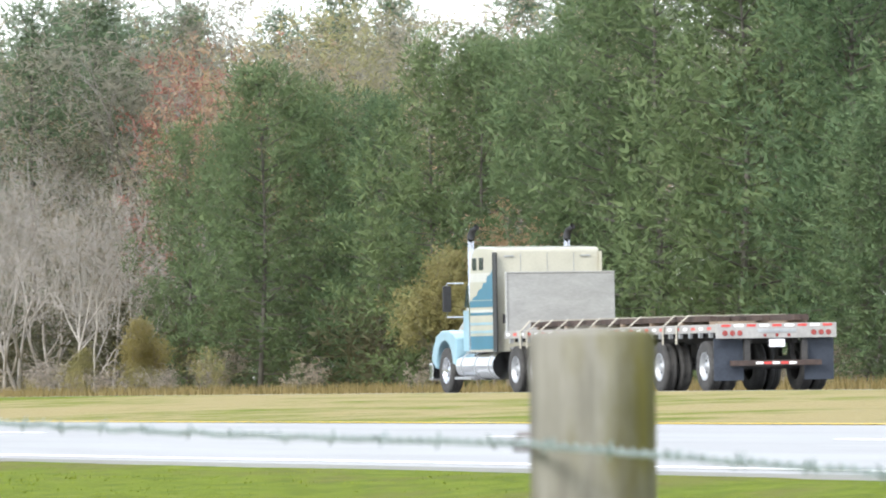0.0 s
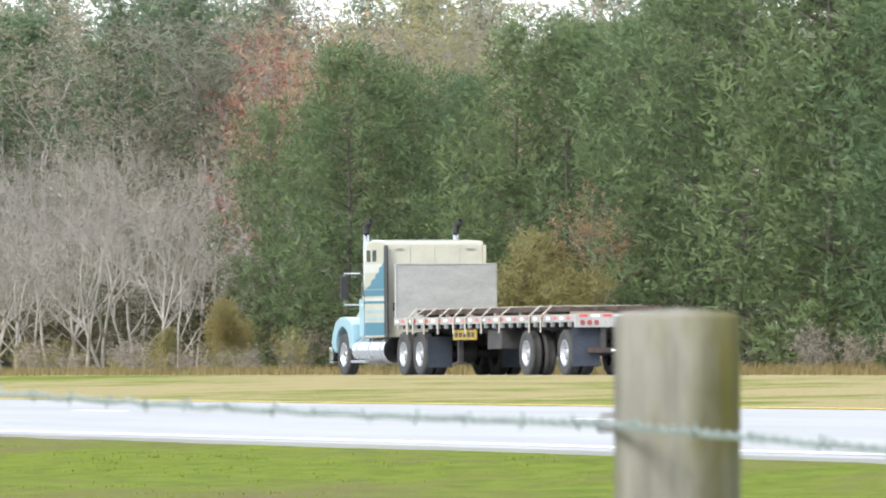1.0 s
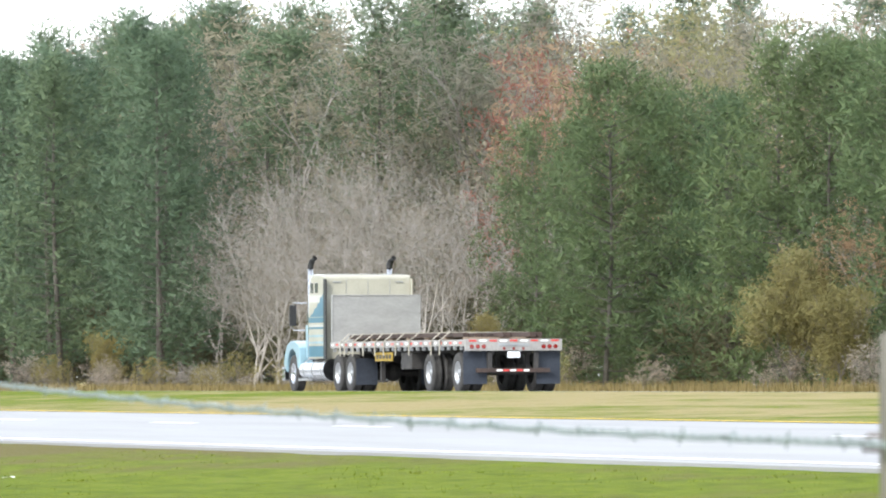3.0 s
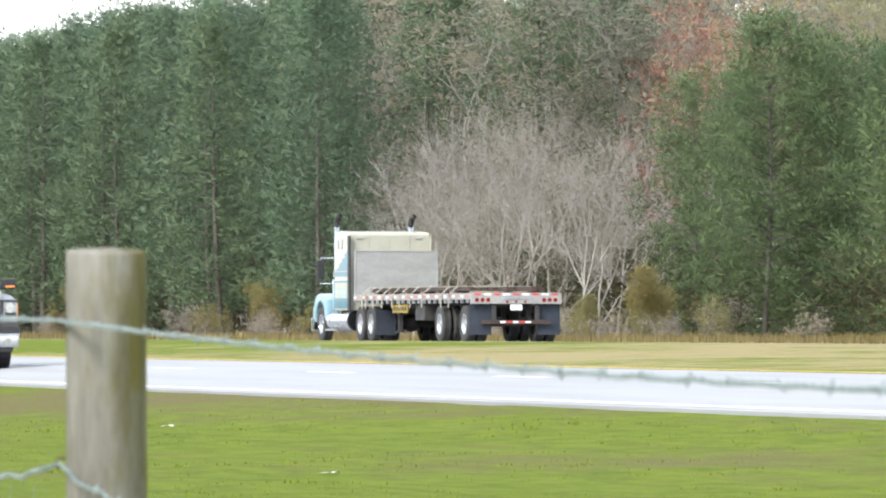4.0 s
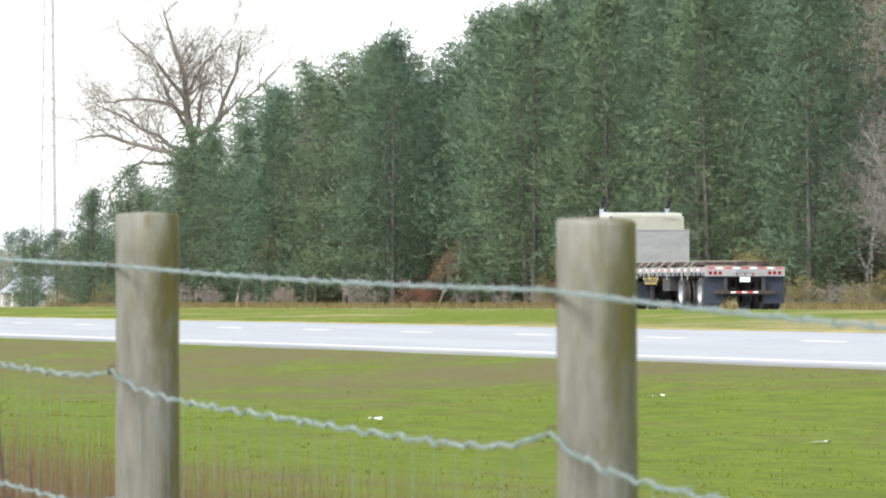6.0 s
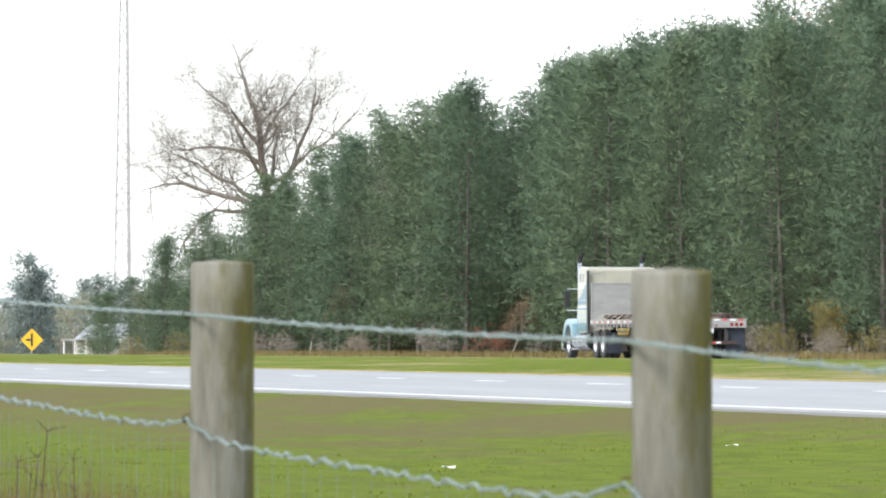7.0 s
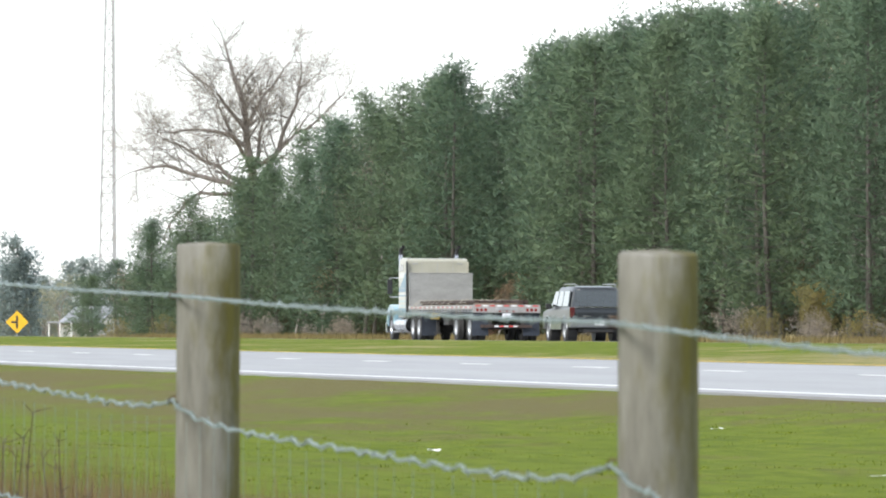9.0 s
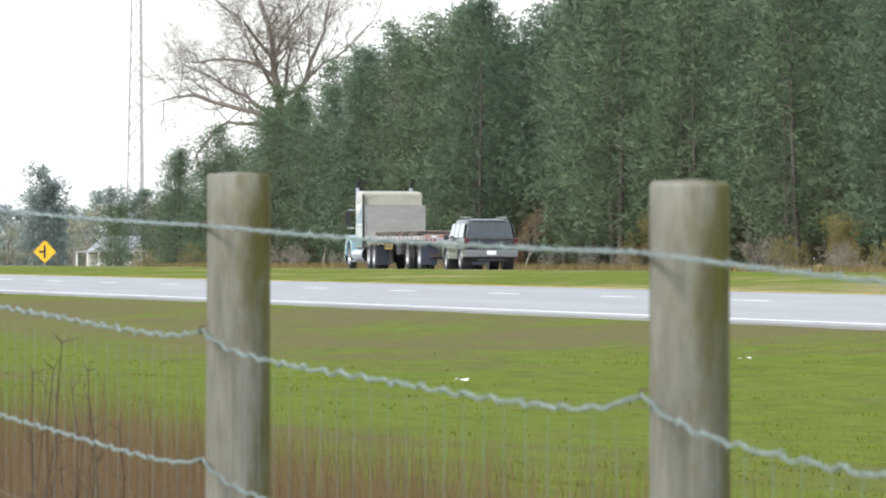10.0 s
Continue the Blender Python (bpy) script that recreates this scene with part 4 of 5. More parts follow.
        for s in (-1, 1):
            wheel(T, ax, s * 1.08, 0.52, 0.27, ALU, True, s, 10, travel=truck_x)
    box_part("fifth_wheel", (3.4, -0.5, 1.0), (4.5, 0.5, 1.1), FRAME, T, bevel=0.03)
    for s in (-1, 1):
        wheel(T, -1.9, s * 1.03, 0.52, 0.29, CHROME, False, s, 10, travel=truck_x)
        bm = bmesh.new()
        bm_tube(bm, (-0.95, s * 0.92, 0.62), (1.75, s * 0.92, 0.62), 0.31, seg=28)
        tank = part("fuel_tank", bm, CHROME, T, "polished aluminium fuel tank", smooth=False)
        for x in (-0.6, 0.4, 1.4):
            bm = bmesh.new()
            bm_tube(bm, (x, s * 0.92, 0.62), (x + 0.07, s * 0.92, 0.62), 0.318, seg=28)
            part("tank_band", bm, ALU, tank)
        box_part("cab_step", (-0.95, s * 1.20 - 0.06, 0.32), (0.2, s * 1.20 + 0.06, 0.38), ALU, T, bevel=0.01)
        # exhaust stack with a curved dark tip
        b = Build()
        b.tube([(0.0, s * 1.13, 0.9), (0.0, s * 1.13, 2.0), (0.0, s * 1.13, 3.45)], [0.072] * 3, 14, True)
        st = piece("exhaust_stack", b, CHROME, T, "chrome exhaust stack", True)
        b = Build()
        b.tube([(0.0, s * 1.13, 3.44), (0.0, s * 1.13, 3.52), (0.05, s * 1.13 + 0.03, 3.63), (0.16, s * 1.13 + 0.09, 3.72)], [0.085, 0.085, 0.082, 0.076], 12)
        piece("stack_tip", b, BLACK, st, "sooty curved tip", True)
        # mirror
        m = box_part("mirror", (-1.17, s * 1.36 - 0.10, 1.84), (-1.10, s * 1.36 + 0.10, 2.42), BLACK, T, "tall door mirror", 0.02)
        b = Build()
        for z in (1.72, 2.48):
            b.tube([(-1.0, s * 1.0, z), (-1.13, s * 1.36, z), (-1.13, s * 1.36, z + (0.13 if z < 2 else -0.08))], [0.015] * 3, 6)
        piece("mirror_arm", b, CHROME, m)
    # bonnet
    bm = bmesh.new()
    secs = []
    for x, hw, zt, zb in ((-2.92, 0.50, 1.50, 0.80), (-2.86, 0.56, 1.60, 0.75), (-2.3, 0.66, 1.72, 0.75), (-1.6, 0.80, 1.82, 0.8), (-1.02, 0.96, 1.92, 0.85)):
        secs.append([(x, -hw, zb), (x, -hw, zt - 0.18), (x, -hw * 0.86, zt - 0.04), (x, -hw * 0.4, zt), (x, hw * 0.4, zt), (x, hw * 0.86, zt - 0.04), (x, hw, zt - 0.18), (x, hw, zb)])
    bm_loft(bm, secs)
    hood = part("bonnet", bm, WHITE, T, "white bonnet")
    box_part("radiator_grille", (-2.97, -0.46, 0.78), (-2.90, 0.46, 1.46), CHROME, hood, bevel=0.01)
    for s in (-1, 1):
        bm = bmesh.new()
        out = [(-2.80, 0.72)]
        for k in range(13):
            w = math.pi * (1.02 - k / 12 * 0.98)
            out.append((-1.9 + 0.62 * math.cos(w), 0.60 + 0.60 * math.sin(w)))
        out += [(-1.05, 0.64), (-1.02, 1.25), (-1.25, 1.36), (-1.6, 1.43), (-2.1, 1.42), (-2.5, 1.30), (-2.75, 1.05), (-2.86, 0.80)]
        bm_prism(bm, out, min(s * 0.66, s * 1.20), max(s * 0.66, s * 1.20), 0.03)
        fd = part("fender", bm, LBLUE if s < 0 else WHITE, T, "pale blue front fender")
        box_part("headlamp", (-2.93, s * 0.86 - 0.14, 0.95), (-2.78, s * 0.86 + 0.14, 1.16), LENS, fd, bevel=0.02)
    box_part("front_bumper", (-3.08, -1.2, 0.32), (-2.86, 1.2, 0.70), CHROME, T, "chrome front bumper", 0.04)
    # cab
    bm = bmesh.new()
    secs = [rounded(-0.42, 0, 0.66, 1.00, 0.86), rounded(-0.42, 0, 0.66, 1.02, 1.55), rounded(-0.40, 0, 0.64, 1.02, 1.9), rounded(-0.30, 0, 0.54, 1.0, 2.45), rounded(-0.22, 0, 0.44, 0.95, 2.68), rounded(-0.18, 0, 0.34, 0.8, 2.74)]
    bm_loft(bm, secs)
    cab = part("cab", bm, WHITE, T, "white driver's cab")
    for s in (-1, 1):
        plate_part("door_window", [(-0.92, s * 1.026, 1.93), (-0.22, s * 1.026, 1.93), (-0.22, s * 1.012, 2.42), (-0.74, s * 1.012, 2.42)][::-s], GLASS, cab, thick=0.01)
        box_part("door_panel", (-0.95, s * 1.03 - 0.008, 0.95), (-0.05, s * 1.03 + 0.008, 1.86), LBLUE if s < 0 else WHITE, cab, "light blue lower door", 0.006)
    plate_part("windscreen", [(-1.045, -0.8, 1.95), (-1.045, 0.8, 1.95), (-0.86, 0.74, 2.45), (-0.86, -0.74, 2.45)], GLASS, cab, thick=0.01)
    # sleeper
    bm = bmesh.new()
    prof = [(0.10, 0.92), (0.10, 2.55), (0.20, 2.98), (0.42, 3.20), (0.80, 3.27), (1.93, 3.22), (1.97, 3.15), (1.97, 0.92)]
    bm_prism(bm, prof, -1.22, 1.22, 0.035)
    sl = part("sleeper", bm, CREAM, T, "tall cream sleeper box behind the cab")
    for s in (-1, 1):
        y = s * 1.224
        for x in (0.36, 0.86):
            box_part("sleeper_window", (x, y - 0.008, 2.74), (x + 0.30, y + 0.008, 3.02), GLASS, sl, "small dark window", 0.006)
        box_part("white_panel", (0.16, y - 0.004, 2.48), (1.90, y + 0.004, 2.68), WHITE, sl)
        # stripes and the stepped blue flash
        for z0, z1, m in ((0.98, 1.28, BLUE), (1.34, 1.40, LBLUE), (1.52, 1.58, LBLUE), (1.74, 1.80, BLUE), (1.80, 1.86, WHITE), (1.92, 2.06, BLUE)):
            box_part("stripe", (0.16, y - 0.005, z0), (1.84, y + 0.005, z1), m, sl, "painted stripe")
        steps = [(0.30, 2.08), (1.84, 2.08), (1.84, 2.74), (1.62, 2.62), (1.42, 2.60), (1.38, 2.46), (1.16, 2.46), (1.06, 2.34), (0.80, 2.30), (0.66, 2.18), (0.42, 2.14)]
        bm = bmesh.new()
        bm_prism(bm, steps, y - 0.006, y + 0.006)
        part("blue_flash", bm, BLUE, sl, "stepped blue flash of paint")
        box_part("side_extender", (1.86, y - 0.02, 0.92), (2.14, y + 0.012, 3.12), BLACK if s < 0 else CREAM, sl, "dark side extender", 0.008)
    for y in (-1.0, 0.78):
        box_part("grab_bar", (1.97, y, 3.02), (2.0, y + 0.22, 3.05), ALU, sl)
    for y in (-0.62, 0.0, 0.62):
        box_part("panel_seam", (1.968, y, 1.0), (1.978, y + 0.012, 3.1), ALU, sl)
    box_part("vent", (1.968, -1.05, 1.55), (1.99, -0.90, 1.75), BLACK, sl)
    box_part("catwalk", (1.98, -0.9, 0.98), (2.8, 0.9, 1.02), ALU, T)
    return T


# ---------------------------------------------------------------- the pickup (drives towards +x)
def build_pickup():
    P = thing("pickup_truck", "dark metallic grey four-door pickup with a chrome grille", "pickup")

    def arch(cx, r, z, a0, a1, n=10):
        return [(cx + r * math.cos(a0 + (a1 - a0) * k / n), z + r * math.sin(a0 + (a1 - a0) * k / n)) for k in range(n + 1)]

    hub_f, hub_r, R = -1.02, -4.82, 0.43
    # lower body with wheel arches
    low = [(-0.10, 0.62)] + arch(hub_f, 0.53, R + 0.02, 0.12, math.pi - 0.12) + [(-1.65, 0.55), (-4.20, 0.55)] + \
          arch(hub_r, 0.53, R + 0.02, 0.12, math.pi - 0.12) + [(-5.95, 0.68), (-5.98, 1.0), (-5.96, 1.44), (-4.42, 1.44), (-4.40, 1.46), (-1.75, 1.43), (-0.70, 1.36), (-0.18, 1.28), (-0.06, 1.15), (-0.05, 0.8)]
    bm = bmesh.new()
    bm_prism(bm, low, -1.0, 1.0, 0.05)
    bulge(bm, (0.72, 0.82, 0.92, 1.02, 1.12, 1.22, 1.32, 1.40), 0.98, 0.45, 0.007)
    body = part("body", bm, GREY_P, P, "dark grey metallic body", smooth=True)
    body.data.set_sharp_from_angle(angle=radians(30))
    # bonnet with a raised middle
    bm = bmesh.new()
    secs = []
    for x, z, hw in ((-0.10, 1.29, 0.80), (-0.35, 1.36, 0.84), (-0.9, 1.42, 0.86), (-1.6, 1.47, 0.88), (-1.85, 1.48, 0.88)):
        secs.append([(x, -hw, z - 0.12), (x, -hw + .04, z - 0.01), (x, -0.52, z), (x, -0.44, z + 0.035), (x, 0.44, z + 0.035), (x, 0.52, z), (x, hw - .04, z - 0.01), (x, hw, z - 0.12)])
    bm_loft(bm, secs)
    part("bonnet", bm, GREY_P, P, "dark grey bonnet with a raised middle", smooth=True).data.set_sharp_from_angle(angle=radians(35))
    # bed
    bm = bmesh.new()
    for y in (-0.99, 0.89):
        bm_box(bm, (-5.98, y, 1.40), (-4.44, y + 0.10, 1.49), 0.02)
    bm_box(bm, (-5.99, -0.99, 1.0), (-5.90, 0.99, 1.49), 0.02)
    part("bed_rail", bm, SILVER_P, P, "bright bed rail")
    # cab
    bm = bmesh.new()
    secs = [rounded(-3.04, 0, 1.34, 0.98, 1.42, 28, 9), rounded(-3.08, 0, 1.22, 0.955, 1.62, 28, 9), rounded(-3.16, 0, 0.92, 0.86, 2.02, 28, 8), rounded(-3.17, 0, 0.84, 0.82, 2.11, 28, 7), rounded(-3.17, 0, 0.70, 0.72, 2.155, 28, 5)]
    bm_loft(bm, secs)
    cab = part("cab", bm, GREY_P, P, "dark grey cab")
    bm = bmesh.new()
    bm_loft(bm, [rounded(-3.17, 0, 0.86, 0.835, 2.098, 28, 7), rounded(-3.17, 0, 0.72, 0.74, 2.162, 28, 5), rounded(-3.17, 0, 0.4, 0.4, 2.175, 28, 4)])
    part("roof", bm, GREY_P, cab, "smooth grey roof panel", smooth=True)
    plate_part("windscreen", [(-1.73, -0.90, 1.47), (-1.73, 0.90, 1.47), (-2.235, 0.78, 2.05), (-2.235, -0.78, 2.05)], SCREEN, cab, "wide windscreen", 0.012)
    for s in (-1, 1):
        for x0, x1, u0, u1 in ((-2.05, -2.98, -2.42, -3.0), (-3.08, -3.95, -3.10, -3.80)):
            plate_part("side_window", [(x0, s * 0.99, 1.50), (x1, s * 0.99, 1.50), (u1, s * 0.885, 2.0), (u0, s * 0.885, 2.0)][::s], GLASS, cab, "", 0.02)
        box_part("wiper", (-1.74, -0.62 if s < 0 else 0.05, 1.485), (-1.70, -0.02 if s < 0 else 0.62, 1.505), BLACK, cab)
        m = part("mirror", (lambda b_: (bm_box(b_, (-1.90, min(s * 1.02, s * 1.235), 1.44), (-1.66, max(s * 1.02, s * 1.235), 1.66), 0.035), b_)[1])(bmesh.new()), BLACK, P, "black door mirror")
        box_part("indicator", (-1.662, min(s * 1.06, s * 1.22), 1.475), (-1.652, max(s * 1.06, s * 1.22), 1.52), AMBER, m, "amber indicator")
        box_part("mirror_arm", (-1.86, min(s * 0.93, s * 1.05), 1.47), (-1.74, max(s * 0.93, s * 1.05), 1.53), BLACK, m)
        # lamps
        bm = bmesh.new()
        bm_box(bm, (-0.22, min(s * 0.74, s * 0.98), 0.96), (-0.03, max(s * 0.74, s * 0.98), 1.24), 0.03)
        hl = part("headlamp", bm, LENS, P, "clear headlamp")
        box_part("indicator", (-0.30, min(s * 0.90, s * 1.0), 1.02), (-0.05, max(s * 0.90, s * 1.0), 1.22), AMBER, hl, "amber side lamp", 0.02)
        bm = bmesh.new()
        bm_tube(bm, (-0.06, s * 0.85, 1.15), (-0.015, s * 0.85, 1.15), 0.07, seg=14)
        part("bulb_bowl", bm, CHROME, hl)
        box_part("lamp_shade", (-0.05, min(s * 0.76, s * 0.96), 1.04), (-0.022, max(s * 0.76, s * 0.96), 1.09), BLACK, hl, "dark band in the lamp")
        box_part("lamp_rim", (-0.10, min(s * 0.75, s * 0.99), 1.225), (-0.02, max(s * 0.75, s * 0.99), 1.25), BLACK, hl)
        bm = bmesh.new()
        bm_tube(bm, (-0.04, s * 0.80, 0.73), (0.068, s * 0.80, 0.73), 0.06, seg=16)
        part("fog_lamp", bm, LENS, P, "round fog lamp")
        for hx in (hub_f, hub_r):
            wheel(P, hx, s * 0.95, R, 0.26, RIM_D, False, s, 6, 0.60, travel=pickup_x)
            bm = bmesh.new()
            bm_tube(bm, (hx, s * 0.60, R + 0.06), (hx, s * 0.93, R + 0.06), 0.50, seg=24)
            part("wheel_well", bm, BLACK, P)
            b = Build()
            b.tube([(x, s * 0.99, z) for x, z in arch(hx, 0.545, R + 0.02, -0.02, math.pi + 0.02, 14)], [0.032] * 15, 8)
            piece("wheel_arch_trim", b, GREY_P, P, "dark grey wheel arch flare", True)
        b = Build()
        b.tube([(-1.75, s * 1.02, 0.50), (-4.1, s * 1.02, 0.50)], [0.045, 0.045], 10, True)
        piece("side_step", b, CHROME, P, "chrome tubular side step", True)
        box_part("side_moulding", (-4.25, s * 0.992 - 0.006, 0.80), (-1.62, s * 0.992 + 0.006, 0.835), CHROME, P)
        for x in (-2.98, -3.92):
            box_part("door_handle", (x, s * 0.99 - 0.02, 1.22), (x + 0.20, s * 0.99 + 0.02, 1.255), CHROME, P, bevel=0.006)
        for x in (-1.86, -3.05, -4.02):
            box_part("door_seam", (x, s * 0.991 - 0.003, 0.62), (x + 0.014, s * 0.991 + 0.003, 1.42), BLACK, P)
    # grille
    bm = bmesh.new()
    for lo, hi in (((-0.07, -0.74, 1.23), (0.02, 0.74, 1.32)), ((-0.07, -0.66, 0.88), (0.02, 0.66, 0.94))):
        bm_box(bm, lo, hi, 0.02)
    for s in (-1, 1):
        bm_plate(bm, [(0.02, s * 0.64, 0.88), (0.02, s * 0.73, 0.91), (0.02, s * 0.74, 1.32), (0.02, s * 0.63, 1.32)][::s], 0.08)
    g = part("grille_frame", bm, CHROME, P, "chrome grille surround")
    box_part("grille_back", (-0.08, -0.66, 0.90), (-0.045, 0.66, 1.26), BLACK, g)
    for z in (0.99, 1.085, 1.18):
        box_part("grille_bar", (-0.045, -0.52, z - 0.028), (0.015, 0.52, z + 0.028), CHROME, g, bevel=0.012)
    for s in (-1, 1):
        box_part("grille_bar", (-0.045, s * 0.53 - 0.025, 0.94), (0.012, s * 0.53 + 0.025, 1.24), CHROME, g, bevel=0.01)
    bm = bmesh.new()
    bmesh.ops.create_uvsphere(bm, u_segments=20, v_segments=10, radius=1.0, matrix=Matrix.Translation((0.02, 0, 1.085)) @ Matrix.Diagonal((0.022, 0.18, 0.07, 1)))
    bd = part("badge", bm, CHROME, g, "oval badge", True)
    bm = bmesh.new()
    bmesh.ops.create_uvsphere(bm, u_segments=20, v_segments=10, radius=1.0, matrix=Matrix.Translation((0.03, 0, 1.085)) @ Matrix.Diagonal((0.018, 0.145, 0.048, 1)))
    part("badge_face", bm, SILVER_P, bd, smooth=True)
    # bumper
    bm = bmesh.new()
    bm_box(bm, (-0.30, -1.0, 0.64), (0.06, 1.0, 0.86), 0.06, 4)
    fb = part("front_bumper", bm, CHROME, P, "chrome front bumper", smooth=True)
    box_part("bumper_pad", (-0.20, -1.0, 0.855), (0.05, 1.0, 0.905), BLACK, fb, bevel=0.01)
    box_part("bumper_trim", (0.03, -1.0, 0.83), (0.07, 1.0, 0.855), CHROME, fb, bevel=0.006)
    box_part("bumper_intake", (0.02, -0.60, 0.60), (0.068, 0.60, 0.77), BLACK, fb, bevel=0.01)
    box_part("air_dam", (-0.28, -0.90, 0.42), (0.01, 0.90, 0.655), BLACK, fb, bevel=0.03)
    pl = box_part("number_plate", (0.066, -0.18, 0.66), (0.08, 0.18, 0.84), PLATE, fb, "pale plate with a dark bar")
    box_part("plate_bar", (0.08, -0.12, 0.73), (0.083, 0.12, 0.78), PLATE_B, pl)
    for s in (-1, 1):
        box_part("tow_hook", (0.05, s * 0.40 - 0.05, 0.56), (0.09, s * 0.40 + 0.05, 0.59), CHROME, fb)
    # underside
    bm = bmesh.new()
    bm_box(bm, (-5.6, -0.5, 0.45), (-0.5, -0.36, 0.62))
    bm_box(bm, (-5.6, 0.36, 0.45), (-0.5, 0.5, 0.62))
    for x in (hub_f, hub_r):
        bm_tube(bm, (x, -0.8, R), (x, 0.8, R), 0.06, seg=8)
        bm_box(bm, (x - 0.2, -0.2, R - 0.16), (x + 0.2, 0.1, R + 0.16), 0.06)
    bm_box(bm, (-5.4, -0.9, 0.6), (-0.3, 0.9, 0.9))
    part("chassis", bm, FRAME, P)
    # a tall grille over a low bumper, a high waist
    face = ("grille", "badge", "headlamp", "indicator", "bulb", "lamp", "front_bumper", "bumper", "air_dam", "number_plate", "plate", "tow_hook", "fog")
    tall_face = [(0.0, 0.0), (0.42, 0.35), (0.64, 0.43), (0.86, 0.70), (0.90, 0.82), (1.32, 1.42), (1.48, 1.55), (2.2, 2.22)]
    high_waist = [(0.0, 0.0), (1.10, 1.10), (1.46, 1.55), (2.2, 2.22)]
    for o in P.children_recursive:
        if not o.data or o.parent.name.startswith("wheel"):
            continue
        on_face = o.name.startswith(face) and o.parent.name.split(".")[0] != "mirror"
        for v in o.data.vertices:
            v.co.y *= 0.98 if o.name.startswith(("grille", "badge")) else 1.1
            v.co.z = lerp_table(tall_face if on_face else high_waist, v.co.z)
    return P


# ---------------------------------------------------------------- the estate car (drives towards -x)
def build_suv():
    S = thing("estate_suv", "dark green full-size estate car with silver lower panels", "suv")
    R = 0.39
    hf, hr = -3.95, -1.02

    def arch(cx, r, z, n=10):
        return [(cx + r * math.cos(0.1 + (math.pi - 0.2) * k / n), z + r * math.sin(0.1 + (math.pi - 0.2) * k / n)) for k in range(n + 1)]

    low = [(-0.06, 0.55)] + arch(hr, 0.47, R) + [(-1.6, 0.42), (-3.35, 0.42)] + arch(hf, 0.47, R) + \
          [(-4.85, 0.5), (-4.92, 0.85), (-4.80, 1.02), (-4.2, 1.10), (-3.45, 1.14), (-0.04, 1.16), (0.0, 1.0)]
    bm = bmesh.new()
    bm_prism(bm, low, -0.98, 0.98, 0.05)
    bulge(bm, (0.6, 0.7, 0.8, 0.9, 1.0, 1.1), 0.78, 0.36, 0.007)
    body = part("body", bm, GREEN_P, S, "dark green body")
    bm = bmesh.new()
    bm_loft(bm, [rounded(-1.86, 0, 1.86, 0.95, 1.10, 28, 8), rounded(-1.80, 0, 1.70, 0.90, 1.35, 28, 8), rounded(-1.70, 0, 1.46, 0.82, 1.74, 28, 7), rounded(-1.70, 0, 1.38, 0.77, 1.84, 28, 6), rounded(-1.70, 0, 1.1, 0.6, 1.88, 28, 5)])
    top = part("cabin", bm, GREEN_P, S, "dark green cabin")
    plate_part("rear_window", [(-0.025, 0.82, 1.20), (-0.025, -0.82, 1.20), (-0.215, -0.74, 1.73), (-0.215, 0.74, 1.73)][::-1], GLASS, top, "dark rear window", 0.02)
    for s in (-1, 1):
        for x0, x1, u0, u1 in ((-0.35, -1.35, -0.5, -1.35), (-1.45, -2.30, -1.45, -2.25), (-2.40, -3.25, -2.36, -2.95)):
            plate_part("side_window", [(x0, s * 0.952, 1.20), (x1, s * 0.952, 1.20), (u1, s * 0.855, 1.70), (u0, s * 0.855, 1.70)][::-s], GLASS, top, "", 0.03)
        b = Build()
        b.tube([(-0.5, s * 0.66, 1.86), (-0.6, s * 0.66, 1.94), (-2.6, s * 0.66, 1.94), (-2.75, s * 0.66, 1.86)], [0.02] * 4, 6)
        piece("roof_rail", b, SILVER_P, top, "silver roof rail")
        box_part("tail_lamp", (-0.10, min(s * 0.82, s * 0.985), 0.84), (0.012, max(s * 0.82, s * 0.985), 1.18), LAMP_D, S, "tall dark red tail lamp", 0.02)
        box_part("lower_cladding", (-3.42, s * 0.975 - 0.012, 0.44), (-1.55, s * 0.975 + 0.012, 0.66), SILVER_P, S, "silver lower cladding", 0.01)
        box_part("mirror", (-3.32, min(s * 1.0, s * 1.18), 1.12), (-3.16, max(s * 1.0, s * 1.18), 1.30), BLACK, S, bevel=0.03)
        for hx in (hf, hr):
            wheel(S, hx, s * 0.85, R, 0.25, ALU, False, s, 6, 0.60, travel=suv_x)
            bm = bmesh.new()
            bm_tube(bm, (hx, s * 0.6, R + 0.05), (hx, s * 0.92, R + 0.05), 0.44, seg=20)
            part("wheel_well", bm, BLACK, S)
            b = Build()
            b.tube([(x, s * 0.975, z) for x, z in arch(hx, 0.485, R)], [0.035] * 11, 6)
            piece("wheel_arch_trim", b, SILVER_P, S, "silver wheel arch trim", True)
        for x in (-1.40, -2.35, -3.40):
            box_part("door_seam", (x, s * 0.971 - 0.003, 0.5), (x + 0.014, s * 0.971 + 0.003, 1.13), BLACK, S)
        box_part("tailgate_trim", (0.0, min(s * 0.28, s * 0.55), 0.86), (0.012, max(s * 0.28, s * 0.55), 0.89), CHROME, S)
    box_part("belt_trim", (-0.01, -0.80, 1.165), (0.012, 0.80, 1.185), CHROME, S)
    rb = box_part("rear_bumper", (-0.25, -0.98, 0.50), (0.10, 0.98, 0.76), SILVER_P, S, "silver rear bumper", 0.05)
    box_part("bumper_step", (-0.1, -0.70, 0.755), (0.09, 0.70, 0.775), BLACK, rb)
    pl = box_part("number_plate", (0.095, -0.17, 0.58), (0.112, 0.17, 0.73), PLATE, rb, "pale plate")
    bm = bmesh.new()
    bm_box(bm, (-4.6, -0.6, 0.36), (-0.2, 0.6, 0.56))
